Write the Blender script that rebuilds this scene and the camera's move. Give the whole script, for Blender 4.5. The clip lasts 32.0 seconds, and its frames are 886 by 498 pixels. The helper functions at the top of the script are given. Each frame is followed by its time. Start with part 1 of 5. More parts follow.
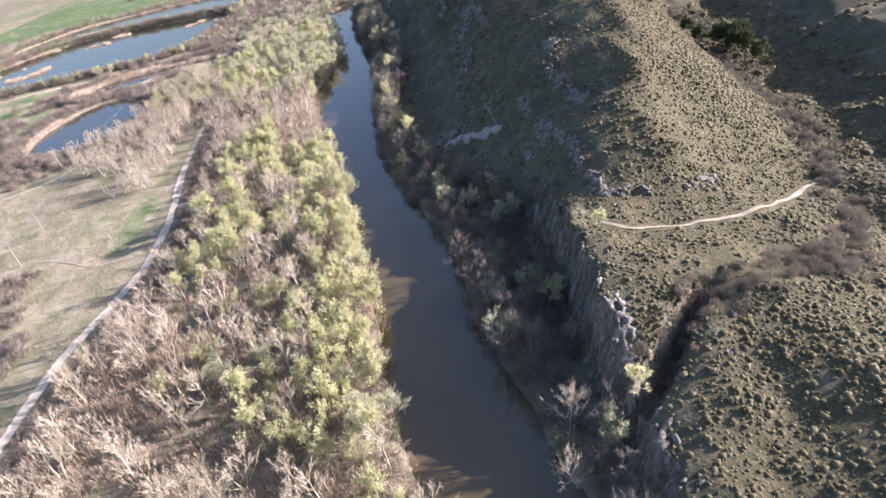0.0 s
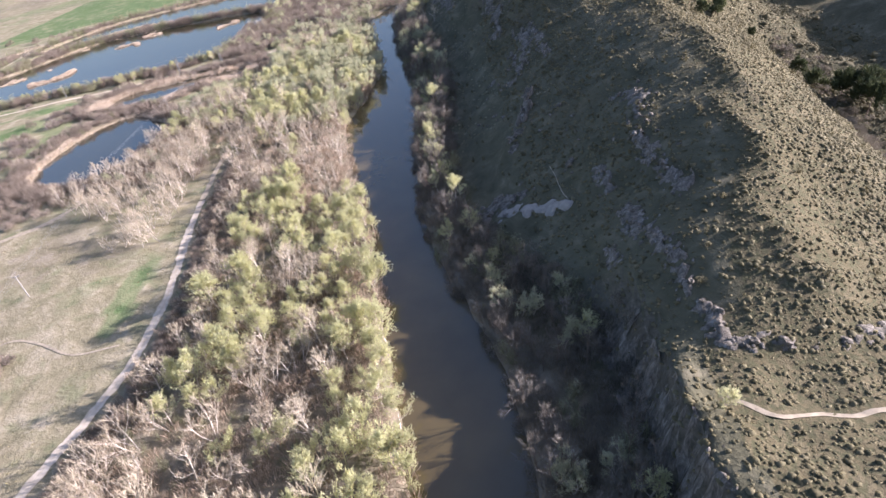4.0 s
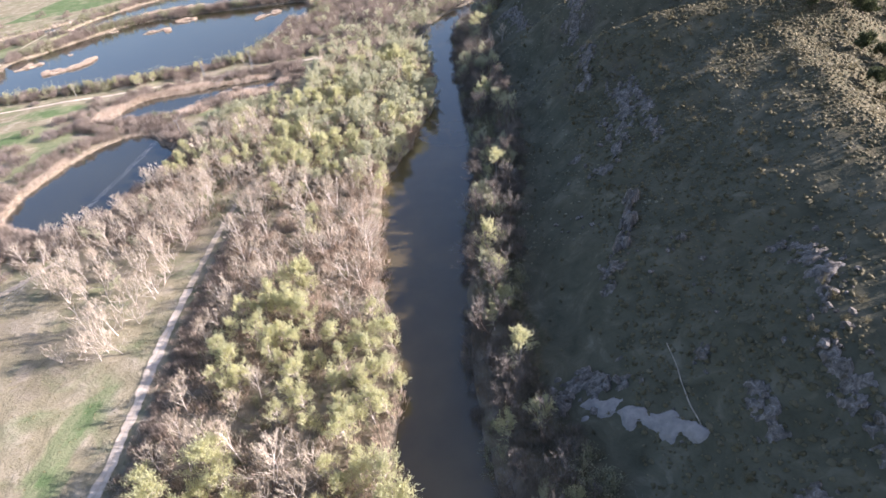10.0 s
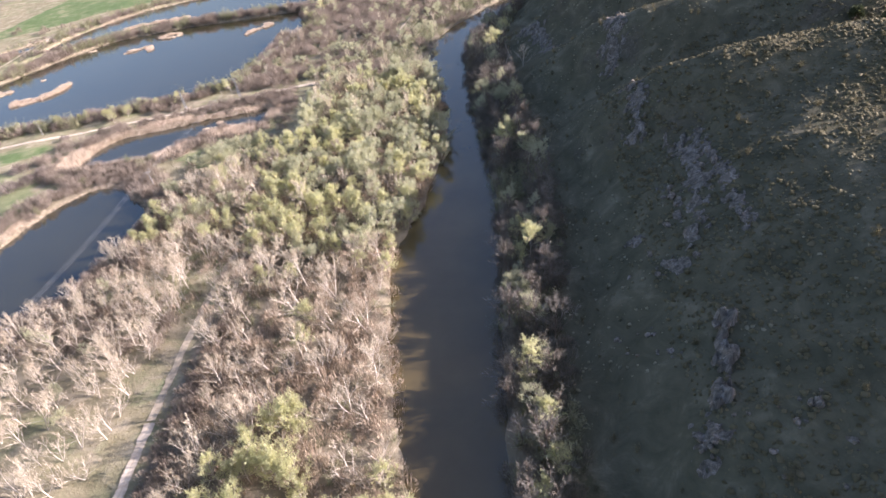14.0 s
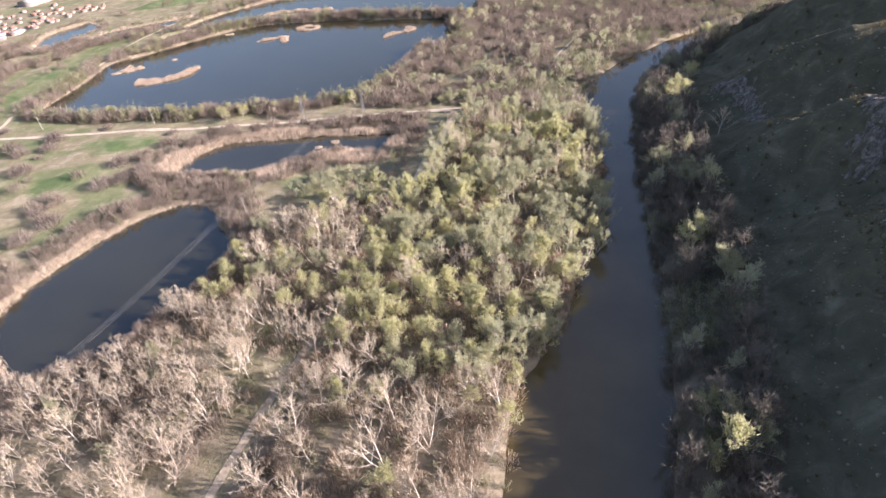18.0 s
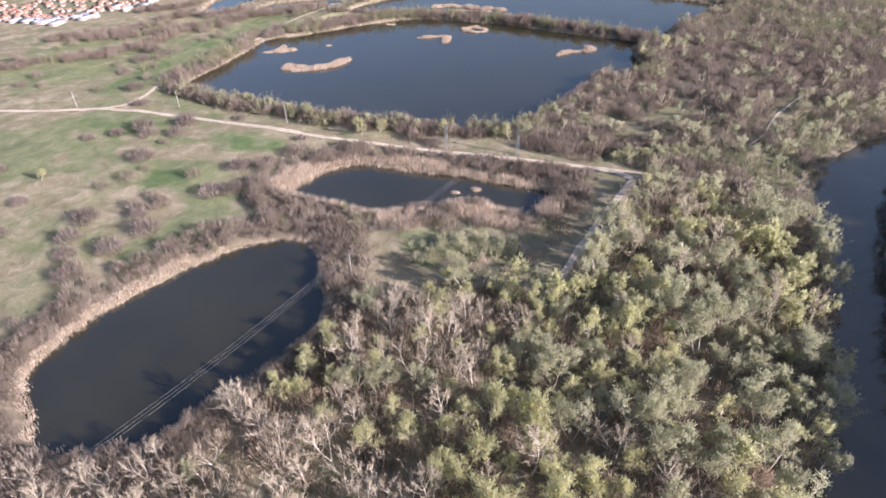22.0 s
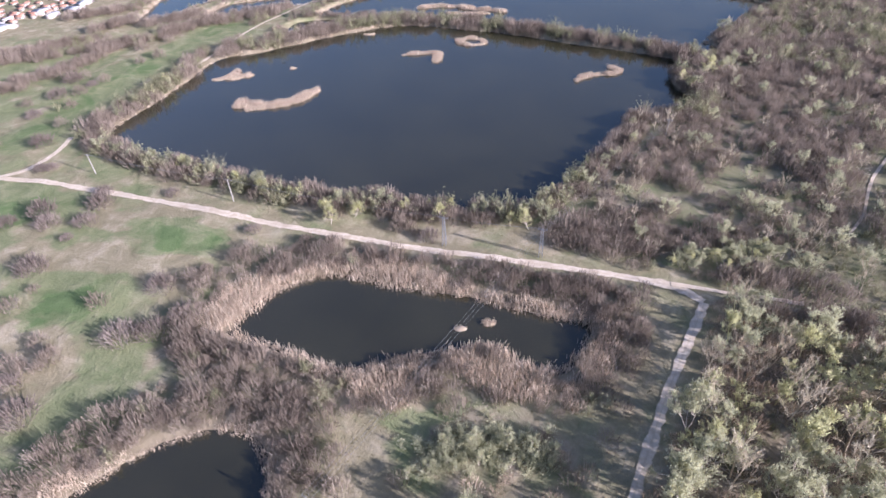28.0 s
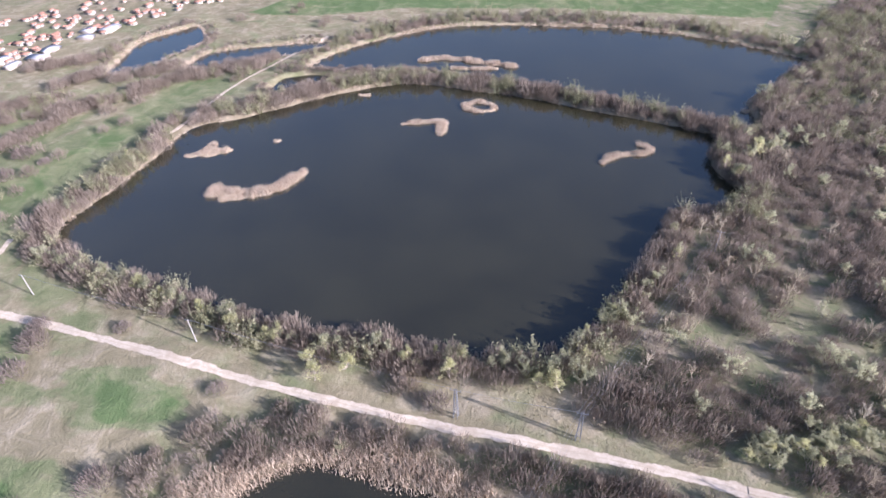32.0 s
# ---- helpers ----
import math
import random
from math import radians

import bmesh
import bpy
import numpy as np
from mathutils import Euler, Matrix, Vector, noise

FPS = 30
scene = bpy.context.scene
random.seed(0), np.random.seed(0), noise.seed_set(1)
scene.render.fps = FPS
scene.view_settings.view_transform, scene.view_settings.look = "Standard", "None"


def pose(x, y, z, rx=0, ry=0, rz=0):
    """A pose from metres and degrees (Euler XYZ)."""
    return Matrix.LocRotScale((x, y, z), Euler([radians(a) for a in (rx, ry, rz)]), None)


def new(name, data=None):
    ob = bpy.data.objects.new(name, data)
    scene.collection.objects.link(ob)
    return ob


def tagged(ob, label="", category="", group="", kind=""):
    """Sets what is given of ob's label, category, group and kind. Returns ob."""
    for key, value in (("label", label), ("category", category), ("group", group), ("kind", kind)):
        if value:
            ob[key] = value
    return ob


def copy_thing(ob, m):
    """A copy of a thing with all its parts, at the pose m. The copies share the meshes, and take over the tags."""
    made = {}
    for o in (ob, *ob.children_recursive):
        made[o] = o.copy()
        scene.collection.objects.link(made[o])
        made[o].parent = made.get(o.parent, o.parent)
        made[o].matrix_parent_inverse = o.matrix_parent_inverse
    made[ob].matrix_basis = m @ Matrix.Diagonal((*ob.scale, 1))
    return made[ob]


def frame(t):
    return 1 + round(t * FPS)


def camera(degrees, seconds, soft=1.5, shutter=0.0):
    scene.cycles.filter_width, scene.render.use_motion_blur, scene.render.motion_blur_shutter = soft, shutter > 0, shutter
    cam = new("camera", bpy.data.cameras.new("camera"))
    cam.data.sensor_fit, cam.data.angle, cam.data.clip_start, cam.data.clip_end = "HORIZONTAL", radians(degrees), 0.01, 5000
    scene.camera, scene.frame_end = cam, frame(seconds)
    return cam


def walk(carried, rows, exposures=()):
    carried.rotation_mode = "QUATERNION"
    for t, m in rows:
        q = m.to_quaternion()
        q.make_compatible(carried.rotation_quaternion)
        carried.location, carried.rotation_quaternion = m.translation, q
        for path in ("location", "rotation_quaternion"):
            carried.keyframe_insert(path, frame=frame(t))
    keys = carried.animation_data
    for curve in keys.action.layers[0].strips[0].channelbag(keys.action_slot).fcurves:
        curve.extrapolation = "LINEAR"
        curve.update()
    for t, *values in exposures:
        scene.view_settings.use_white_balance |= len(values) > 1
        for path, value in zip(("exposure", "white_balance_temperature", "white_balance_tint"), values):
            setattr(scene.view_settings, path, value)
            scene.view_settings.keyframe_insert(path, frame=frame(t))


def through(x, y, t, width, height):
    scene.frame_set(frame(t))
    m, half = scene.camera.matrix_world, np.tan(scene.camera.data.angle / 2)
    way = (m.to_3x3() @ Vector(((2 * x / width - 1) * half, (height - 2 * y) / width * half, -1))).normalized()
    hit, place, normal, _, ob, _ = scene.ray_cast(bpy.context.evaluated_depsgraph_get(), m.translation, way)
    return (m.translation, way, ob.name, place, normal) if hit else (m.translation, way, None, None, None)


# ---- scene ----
cam = camera(74.03, 32.0, soft=1.5)
ROWS = [
    (0.0, -0.80, 0.00, 88.32, 55.93, 8.86, -5.80),
    (0.5, -0.86, 5.88, 88.96, 56.90, 7.72, -2.20),
    (1.0, -0.92, 11.72, 89.61, 56.04, 7.60, -4.23),
    (1.5, -0.98, 17.52, 90.26, 55.63, 8.50, -4.40),
    (2.0, -1.06, 23.28, 90.91, 56.05, 8.52, -2.85),
    (2.5, -1.12, 28.97, 91.58, 56.21, 8.60, -1.94),
    (3.0, -1.17, 34.59, 92.26, 56.23, 8.33, -1.89),
    (3.5, -1.19, 40.18, 92.82, 55.58, 8.67, -2.14),
    (4.0, -1.21, 45.75, 93.38, 55.39, 8.60, -1.83),
    (4.5, -1.24, 51.33, 93.92, 55.08, 8.99, -1.99),
    (6.5, -1.95, 74.34, 95.47, 54.08, 8.34, 0.40),
    (7.0, -2.37, 79.86, 96.06, 53.75, 8.02, 0.57),
    (7.5, -2.82, 85.38, 96.65, 53.92, 7.42, 1.75),
    (8.0, -3.28, 90.88, 97.23, 53.91, 7.37, 2.46),
    (8.5, -3.84, 96.37, 97.79, 53.86, 7.38, 2.54),
    (9.0, -4.43, 101.85, 98.32, 53.65, 7.20, 2.54),
    (9.5, -5.06, 107.31, 98.85, 54.12, 6.83, 3.63),
    (10.0, -5.72, 112.75, 99.39, 53.91, 6.26, 4.09),
    (10.5, -6.41, 118.18, 99.92, 54.16, 6.71, 3.84),
    (11.0, -7.16, 123.64, 100.40, 53.76, 7.45, 3.28),
    (11.5, -7.96, 129.16, 100.82, 53.57, 7.84, 3.32),
    (12.0, -8.83, 134.76, 101.15, 53.40, 8.11, 3.28),
    (12.5, -9.74, 140.44, 101.42, 53.16, 8.22, 3.53),
    (13.0, -10.69, 146.18, 101.62, 52.97, 8.28, 3.18),
    (13.5, -11.68, 152.01, 101.75, 52.80, 7.62, 3.23),
    (15.5, -18.05, 178.15, 99.36, 53.23, 7.59, 8.36),
    (16.0, -20.59, 184.54, 98.88, 53.70, 6.49, 10.71),
    (16.5, -23.21, 190.89, 98.41, 53.52, 6.10, 11.95),
    (17.0, -25.91, 197.20, 97.94, 53.98, 5.49, 13.84),
    (17.5, -28.75, 203.46, 97.48, 53.95, 5.14, 15.05),
    (18.0, -31.75, 209.68, 97.05, 54.47, 4.77, 17.73),
    (18.5, -34.94, 215.85, 96.66, 54.59, 4.21, 21.42),
    (19.0, -38.31, 221.97, 96.35, 54.83, 3.05, 25.78),
    (19.5, -41.80, 227.97, 96.16, 55.04, 1.87, 29.90),
    (20.0, -45.31, 233.77, 96.12, 54.91, 1.09, 33.53),
    (20.5, -48.73, 239.32, 96.25, 54.77, 0.39, 36.50),
    (21.0, -52.03, 244.62, 96.52, 54.67, 0.41, 36.20),
    (21.5, -55.24, 249.75, 96.89, 54.33, 0.84, 35.26),
    (22.0, -58.43, 254.81, 97.29, 54.12, 1.39, 34.16),
    (22.5, -61.63, 259.84, 97.67, 53.77, 1.41, 34.08),
    (23.0, -64.88, 264.87, 98.02, 53.71, 1.73, 33.71),
    (23.5, -68.16, 269.89, 98.33, 53.27, 1.99, 33.17),
    (24.0, -71.48, 274.86, 98.61, 52.96, 2.10, 32.91),
    (24.5, -74.83, 279.80, 98.88, 52.69, 2.25, 32.79),
    (25.0, -78.22, 284.71, 99.15, 52.67, 2.36, 32.47),
    (25.5, -81.63, 289.60, 99.42, 52.05, 2.32, 32.31),
    (27.5, -95.96, 307.82, 101.10, 51.83, 2.06, 32.65),
    (28.0, -99.60, 312.69, 101.93, 50.65, 1.87, 32.63),
    (28.5, -103.23, 317.57, 102.79, 50.42, 1.51, 33.00),
    (29.0, -106.86, 322.46, 103.70, 50.49, 1.52, 32.57),
    (29.5, -110.46, 327.34, 104.67, 49.93, 1.26, 32.70),
    (30.0, -114.04, 332.22, 105.69, 49.94, 1.16, 32.83),
    (30.5, -117.60, 337.09, 106.76, 50.34, 1.63, 32.55),
    (31.0, -121.14, 341.95, 107.87, 49.94, 1.46, 32.39),
    (31.5, -124.68, 346.82, 109.01, 50.38, 1.36, 32.36),
    (32.0, -128.21, 351.68, 110.14, 51.07, 1.52, 32.45),
]
EXPOSURES = [(0.0, 1.84, 6080, 27), (4.0, 1.76, 6120, 27), (9.0, 1.89, 6180, 27), (13.0, 1.87, 6350, 27), (17.5, 1.68, 6540, 28), (20.0, 1.47, 6520, 28), (22.0, 1.42, 6220, 28), (28.0, 1.42, 5800, 29), (32.0, 1.49, 5760, 28)]
walk(cam, [(t, pose(x, y, z, rx, ry, rz)) for t, x, y, z, rx, ry, rz in ROWS], EXPOSURES)

# ---- light ----
SUN_EL, SUN_AZ = radians(20.8), math.atan2(0.107, 0.994)
world = bpy.data.worlds.new("sky")
scene.world = world
world.use_nodes = True
wn = world.node_tree.nodes
sky = wn.new("ShaderNodeTexSky")
sky.sky_type, sky.sun_disc = "NISHITA", False
sky.sun_elevation, sky.sun_rotation = SUN_EL, math.pi / 2 - SUN_AZ
sky.air_density, sky.dust_density, sky.ozone_density = 1.25, 2.8, 3.6
wn["Background"].inputs["Strength"].default_value = 0.085
world.node_tree.links.new(sky.outputs["Color"], wn["Background"].inputs["Color"])
sun = new("sun", bpy.data.lights.new("sun", "SUN"))
sun.data.energy, sun.data.angle, sun.data.color = 5.0, radians(0.6), (1.0, 0.965, 0.92)
to_sun = Vector((math.cos(SUN_EL) * math.cos(SUN_AZ), math.cos(SUN_EL) * math.sin(SUN_AZ), math.sin(SUN_EL)))
sun.matrix_world = to_sun.to_track_quat("Z", "Y").to_matrix().to_4x4()

# ---- materials ----


class Mat:
    """A small builder of node materials."""

    def __init__(self, name, rough=0.9, spec=0.2):
        self.m = bpy.data.materials.new(name)
        self.m.use_nodes = True
        self.t = self.m.node_tree
        self.b = self.t.nodes["Principled BSDF"]
        self.b.inputs["Roughness"].default_value = rough
        self.b.inputs["Specular IOR Level"].default_value = spec
        self.pos = self.node("ShaderNodeNewGeometry")

    def node(self, kind, **inputs):
        n = self.t.nodes.new(kind)
        for k, v in inputs.items():
            self.set(n.inputs[k.replace("_", " ")], v)
        return n

    def set(self, socket, v):
        if hasattr(v, "is_output"):
            self.t.links.new(v, socket)
        else:
            socket.default_value = v

    def noise(self, size, detail=4.0, rough=0.6, warp=0.0):
        n = self.node("ShaderNodeTexNoise", Scale=1.0 / size, Detail=detail, Roughness=rough, Distortion=warp)
        self.t.links.new(self.pos.outputs["Position"], n.inputs["Vector"])
        return n.outputs["Fac"]

    def ramp(self, fac, *stops):
        n = self.node("ShaderNodeValToRGB", Fac=fac)
        e = n.color_ramp.elements
        while len(e) < len(stops):
            e.new(0.5)
        for el, (p, c) in zip(e, stops):
            el.position, el.color = p, (*c, 1.0) if len(c) == 3 else c
        return n.outputs["Color"]

    def step(self, fac, lo, hi):
        n = self.node("ShaderNodeMapRange")
        self.set(n.inputs[0], fac)
        n.inputs[1].default_value, n.inputs[2].default_value = lo, hi
        return n.outputs[0]

    def mix(self, fac, a, b, how="MIX"):
        n = self.node("ShaderNodeMix")
        n.data_type, n.blend_type = "RGBA", how
        self.set(n.inputs[0], fac)
        for s, v in ((n.inputs[6], a), (n.inputs[7], b)):
            self.set(s, (*v, 1.0) if isinstance(v, tuple) and len(v) == 3 else v)
        return n.outputs[2]

    def math(self, op, a, b=0.5):
        n = self.node("ShaderNodeMath")
        n.operation = op
        self.set(n.inputs[0], a), self.set(n.inputs[1], b)
        return n.outputs[0]

    def attr(self, name):
        n = self.node("ShaderNodeAttribute")
        n.attribute_name = name
        return n

    def color(self, c):
        self.set(self.b.inputs["Base Color"], (*c, 1.0) if isinstance(c, tuple) else c)
        return self

    def bump(self, height, strength=0.5, distance=0.2):
        n = self.node("ShaderNodeBump", Strength=strength, Distance=distance, Height=height)
        self.t.links.new(n.outputs["Normal"], self.b.inputs["Normal"])
        return self


def plant_material(name, dark, mid, light, random_from="object", through=0.25):
    """Leaves or twigs: the tone goes from plant to plant and from blade to blade."""
    q = Mat(name, 0.75, 0.15)
    if random_from == "object":
        plant = q.node("ShaderNodeObjectInfo").outputs["Random"]
    else:
        plant = q.attr("tone").outputs["Fac"]
    blade = q.pos.outputs["Random Per Island"]
    fac = q.math("ADD", q.math("MULTIPLY", plant, 0.62), q.math("MULTIPLY", blade, 0.38))
    c = q.ramp(fac, (0.0, dark), (0.5, mid), (1.0, light))
    q.color(c)
    if through:
        tr = q.node("ShaderNodeBsdfTranslucent", Color=c)
        ms = q.node("ShaderNodeMixShader", Fac=through)
        out = q.t.nodes["Material Output"]
        q.t.links.new(q.b.outputs[0], ms.inputs[1])
        q.t.links.new(tr.outputs[0], ms.inputs[2])
        q.t.links.new(ms.outputs[0], out.inputs["Surface"])
    return q.m


def ground_material():
    q = Mat("ground_cover", 0.95, 0.1)
    cov = q.node("ShaderNodeSeparateColor", Color=q.attr("cover").outputs["Color"])
    green, soil, hill = cov.outputs[0], cov.outputs[1], cov.outputs[2]
    big, mid, fine = q.noise(38, 5), q.noise(7, 5, 0.65, 0.6), q.noise(0.7, 4, 0.7)
    dry = q.ramp(mid, (0.3, (0.17, 0.15, 0.088)), (0.5, (0.25, 0.216, 0.135)), (0.72, (0.385, 0.33, 0.235)))
    fresh = q.ramp(mid, (0.3, (0.125, 0.15, 0.07)), (0.55, (0.19, 0.205, 0.105)), (0.75, (0.285, 0.27, 0.165)))
    brown = q.ramp(mid, (0.3, (0.14, 0.115, 0.075)), (0.5, (0.21, 0.175, 0.12)), (0.75, (0.32, 0.275, 0.2)))
    slope = q.ramp(mid, (0.3, (0.078, 0.066, 0.036)), (0.5, (0.108, 0.09, 0.05)), (0.7, (0.15, 0.125, 0.075)))
    patch = q.noise(13, 5, 0.6, 0.8)
    g = q.math("ADD", q.math("ADD", green, q.math("MULTIPLY", q.math("SUBTRACT", big, 0.5), 1.1)), q.math("MULTIPLY", q.math("SUBTRACT", patch, 0.5), 1.4))
    c = q.mix(q.step(g, 0.25, 0.62), dry, fresh)
    lush = q.ramp(mid, (0.3, (0.075, 0.125, 0.045)), (0.7, (0.12, 0.17, 0.07)))
    c = q.mix(q.step(g, 0.95, 1.25), c, lush)
    c = q.mix(q.step(q.math("ADD", soil, q.math("SUBTRACT", mid, 0.5)), 0.3, 0.7), c, brown)
    plants = q.step(q.noise(1.1, 2, 0.5, 0.3), 0.48, 0.56)
    slope = q.mix(plants, slope, (0.075, 0.072, 0.038))
    grassy = q.ramp(mid, (0.3, (0.058, 0.057, 0.034)), (0.55, (0.108, 0.1, 0.062)), (0.75, (0.2, 0.178, 0.12)))
    slope = q.mix(q.step(q.math("ADD", green, q.math("MULTIPLY", q.math("SUBTRACT", mid, 0.5), 0.8)), 0.35, 0.65), slope, grassy)
    c = q.mix(hill, c, slope)
    steep = q.node("ShaderNodeSeparateXYZ", Vector=q.pos.outputs["True Normal"]).outputs[2]
    rock = q.ramp(q.noise(2.2, 6, 0.7, 1.0), (0.35, (0.06, 0.053, 0.038)), (0.58, (0.125, 0.11, 0.085)), (0.75, (0.28, 0.25, 0.205)))
    c = q.mix(q.math("MULTIPLY", q.step(q.math("ADD", steep, q.math("MULTIPLY", q.math("SUBTRACT", mid, 0.5), 0.25)), 0.66, 0.5), hill), c, rock)
    c = q.mix(q.step(fine, 0.25, 0.75), c, q.mix(0.3, c, (0.08, 0.07, 0.045)), "MIX")
    q.color(c)
    q.bump(q.math("ADD", fine, q.math("MULTIPLY", mid, 2.0)), 0.7, 0.35)
    return q.m


def water_material(name, silt, rough, ripple):
    q = Mat(name, rough, 0.5)
    q.b.inputs["IOR"].default_value = 1.6
    q.color(q.ramp(q.noise(25, 4), (0.3, tuple(0.8 * v for v in silt)), (0.7, tuple(1.2 * v for v in silt))))
    q.bump(q.noise(0.8, 3), ripple, 0.05)
    return q.m


def dust_material():
    q = Mat("pale_dust", 0.95, 0.1)
    c = q.ramp(q.noise(1.6, 5, 0.7), (0.3, (0.37, 0.303, 0.222)), (0.5, (0.475, 0.402, 0.31)), (0.75, (0.57, 0.495, 0.395)))
    c = q.mix(q.step(q.noise(9, 4), 0.5, 0.75), c, (0.36, 0.295, 0.215))
    # worn wheel tracks, a greyer crown between them and grass creeping in at the sides
    off = q.math("ADD", q.math("ABSOLUTE", q.attr("across").outputs["Fac"]), q.math("MULTIPLY", q.math("SUBTRACT", q.noise(1.3, 4, 0.7), 0.5), 0.9))
    c = q.mix(q.math("MULTIPLY", q.step(off, 0.2, 0.05), 0.35), c, (0.33, 0.28, 0.2))
    q.color(q.mix(q.step(off, 0.78, 1.0), c, (0.25, 0.215, 0.14)))
    q.bump(q.noise(0.5, 4), 0.4, 0.1)
    return q.m


def rock_material():
    q = Mat("limestone", 0.9, 0.2)
    flat = q.node("ShaderNodeVectorMath")
    flat.operation = "MULTIPLY"
    q.t.links.new(q.pos.outputs["Position"], flat.inputs[0])
    flat.inputs[1].default_value = (1.0, 1.0, 0.22)
    streak = q.node("ShaderNodeTexNoise", Scale=0.9, Detail=7.0, Roughness=0.72, Distortion=1.0)
    q.t.links.new(flat.outputs[0], streak.inputs["Vector"])
    c = q.ramp(streak.outputs["Fac"], (0.36, (0.06, 0.053, 0.04)), (0.52, (0.15, 0.13, 0.104)), (0.7, (0.32, 0.285, 0.24)))
    q.color(c)
    q.bump(q.noise(0.4, 5, 0.7), 0.8, 0.2)
    return q.m


def plain(name, c, rough=0.8, var=0.3, size=0.6, metal=0.0):
    q = Mat(name, rough, 0.3)
    q.b.inputs["Metallic"].default_value = metal
    q.color(q.ramp(q.noise(size, 4), (0.3, tuple(v * (1 - var) for v in c)), (0.7, tuple(min(1.0, v * (1 + var)) for v in c))))
    return q.m


M_GROUND = ground_material()
M_DUST = dust_material()
M_PATH = plain("trodden_earth", (0.29, 0.243, 0.175), 0.95, 0.3, 1.2)
M_ROCK = rock_material()
M_LAKE = water_material("lake_water", (0.024, 0.0225, 0.012), 0.05, 0.12)
M_RIVER = water_material("river_water", (0.074, 0.056, 0.024), 0.05, 0.1)
M_BARK = plain("pale_bark", (0.47, 0.41, 0.34), 0.85, 0.35, 0.5)
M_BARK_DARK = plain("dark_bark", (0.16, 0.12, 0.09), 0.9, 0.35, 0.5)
M_TWIG = plant_material("bare_twigs", (0.295, 0.24, 0.168), (0.41, 0.346, 0.252), (0.53, 0.463, 0.35), through=0.25)
# the bare twigs toned down: the right bank's shade is put into their colour
M_TWIG_SHADE = plant_material("shade_twigs", (0.12, 0.105, 0.085), (0.19, 0.168, 0.138), (0.27, 0.24, 0.2), through=0.1)
# brown brush in darker tones, with the shade of the bank painted in
M_BRUSH_SHADE = plant_material("bank_brush", (0.12, 0.104, 0.083), (0.19, 0.165, 0.13), (0.27, 0.235, 0.185), "tone", 0.2)
LEAF_TONES = (0.43, 0.418, 0.245), (0.54, 0.528, 0.3), (0.58, 0.562, 0.32)
WILLOW_TONES = (0.32, 0.32, 0.205), (0.435, 0.43, 0.28), (0.535, 0.525, 0.35)
BRUSH_TONES = (0.15, 0.12, 0.094), (0.228, 0.185, 0.147), (0.315, 0.262, 0.21)
M_LEAF = plant_material("spring_leaves", *LEAF_TONES, through=0.66)
M_WILLOW = plant_material("willow_leaves", *WILLOW_TONES, through=0.6)
M_NEEDLE = plant_material("pine_needles", (0.05, 0.06, 0.028), (0.08, 0.092, 0.042), (0.12, 0.132, 0.062), through=0.2)
M_FLOORBRUSH = plant_material("wood_floor_brush", (0.245, 0.185, 0.13), (0.37, 0.288, 0.21), (0.48, 0.39, 0.292), "tone", 0.3)
M_BRUSH = plant_material("brown_brush", *BRUSH_TONES, "tone", 0.3)
M_BRUSH_ONE = plant_material("brown_bush", (0.125, 0.1, 0.085), (0.185, 0.15, 0.128), (0.25, 0.207, 0.178), through=0.25)
M_GREENBRUSH = plant_material("green_brush", (0.15, 0.15, 0.085), (0.235, 0.23, 0.135), (0.34, 0.32, 0.205), "tone", 0.35)
M_TUFT = plant_material("hill_scrub", (0.1, 0.086, 0.045), (0.142, 0.123, 0.066), (0.19, 0.165, 0.098), "tone", 0.3)
M_DRYTUFT = plant_material("dry_tufts", (0.13, 0.12, 0.07), (0.21, 0.19, 0.12), (0.32, 0.29, 0.2), "tone", 0.3)
M_REED = plant_material("dry_reeds", (0.36, 0.283, 0.207), (0.5, 0.407, 0.31), (0.63, 0.542, 0.432), "tone", 0.3)
M_POLE = plain("weathered_pole", (0.27, 0.25, 0.225), 0.85, 0.25)
M_STEEL = plain("grey_steel", (0.24, 0.245, 0.25), 0.6, 0.15, 0.4, 0.4)
M_WIRE = plain("bright_wire", (0.24, 0.24, 0.24), 0.5, 0.1, 2.0, 0.3)
M_WALL = plain("white_render", (0.3, 0.268, 0.24), 0.85, 0.2, 3.0)
M_TILE = plain("clay_tiles", (0.31, 0.165, 0.115), 0.85, 0.3, 1.5)
M_SHED = plain("pale_sheet_roof", (0.34, 0.34, 0.35), 0.6, 0.15, 4.0)

# ---- the plan: places in steps of 1.25 m ----
STEP = 1.25


def plan(*pairs):
    return np.array(pairs, float) * STEP


def curve(points, n=8, closed=False):
    """A smooth line (Catmull-Rom) through the points."""
    p = np.asarray(points, float)
    k = len(p)
    out = []
    for i in range(k if closed else k - 1):
        a, b, c, d = (p[(i + j) % k] if closed else p[min(max(i + j, 0), k - 1)] for j in (-1, 0, 1, 2))
        for u in np.arange(n) / n:
            out.append(0.5 * (2 * b + (c - a) * u + (2 * a - 5 * b + 4 * c - d) * u * u + (3 * b - a - 3 * c + d) * u ** 3))
    if not closed:
        out.append(p[-1])
    return np.array(out)


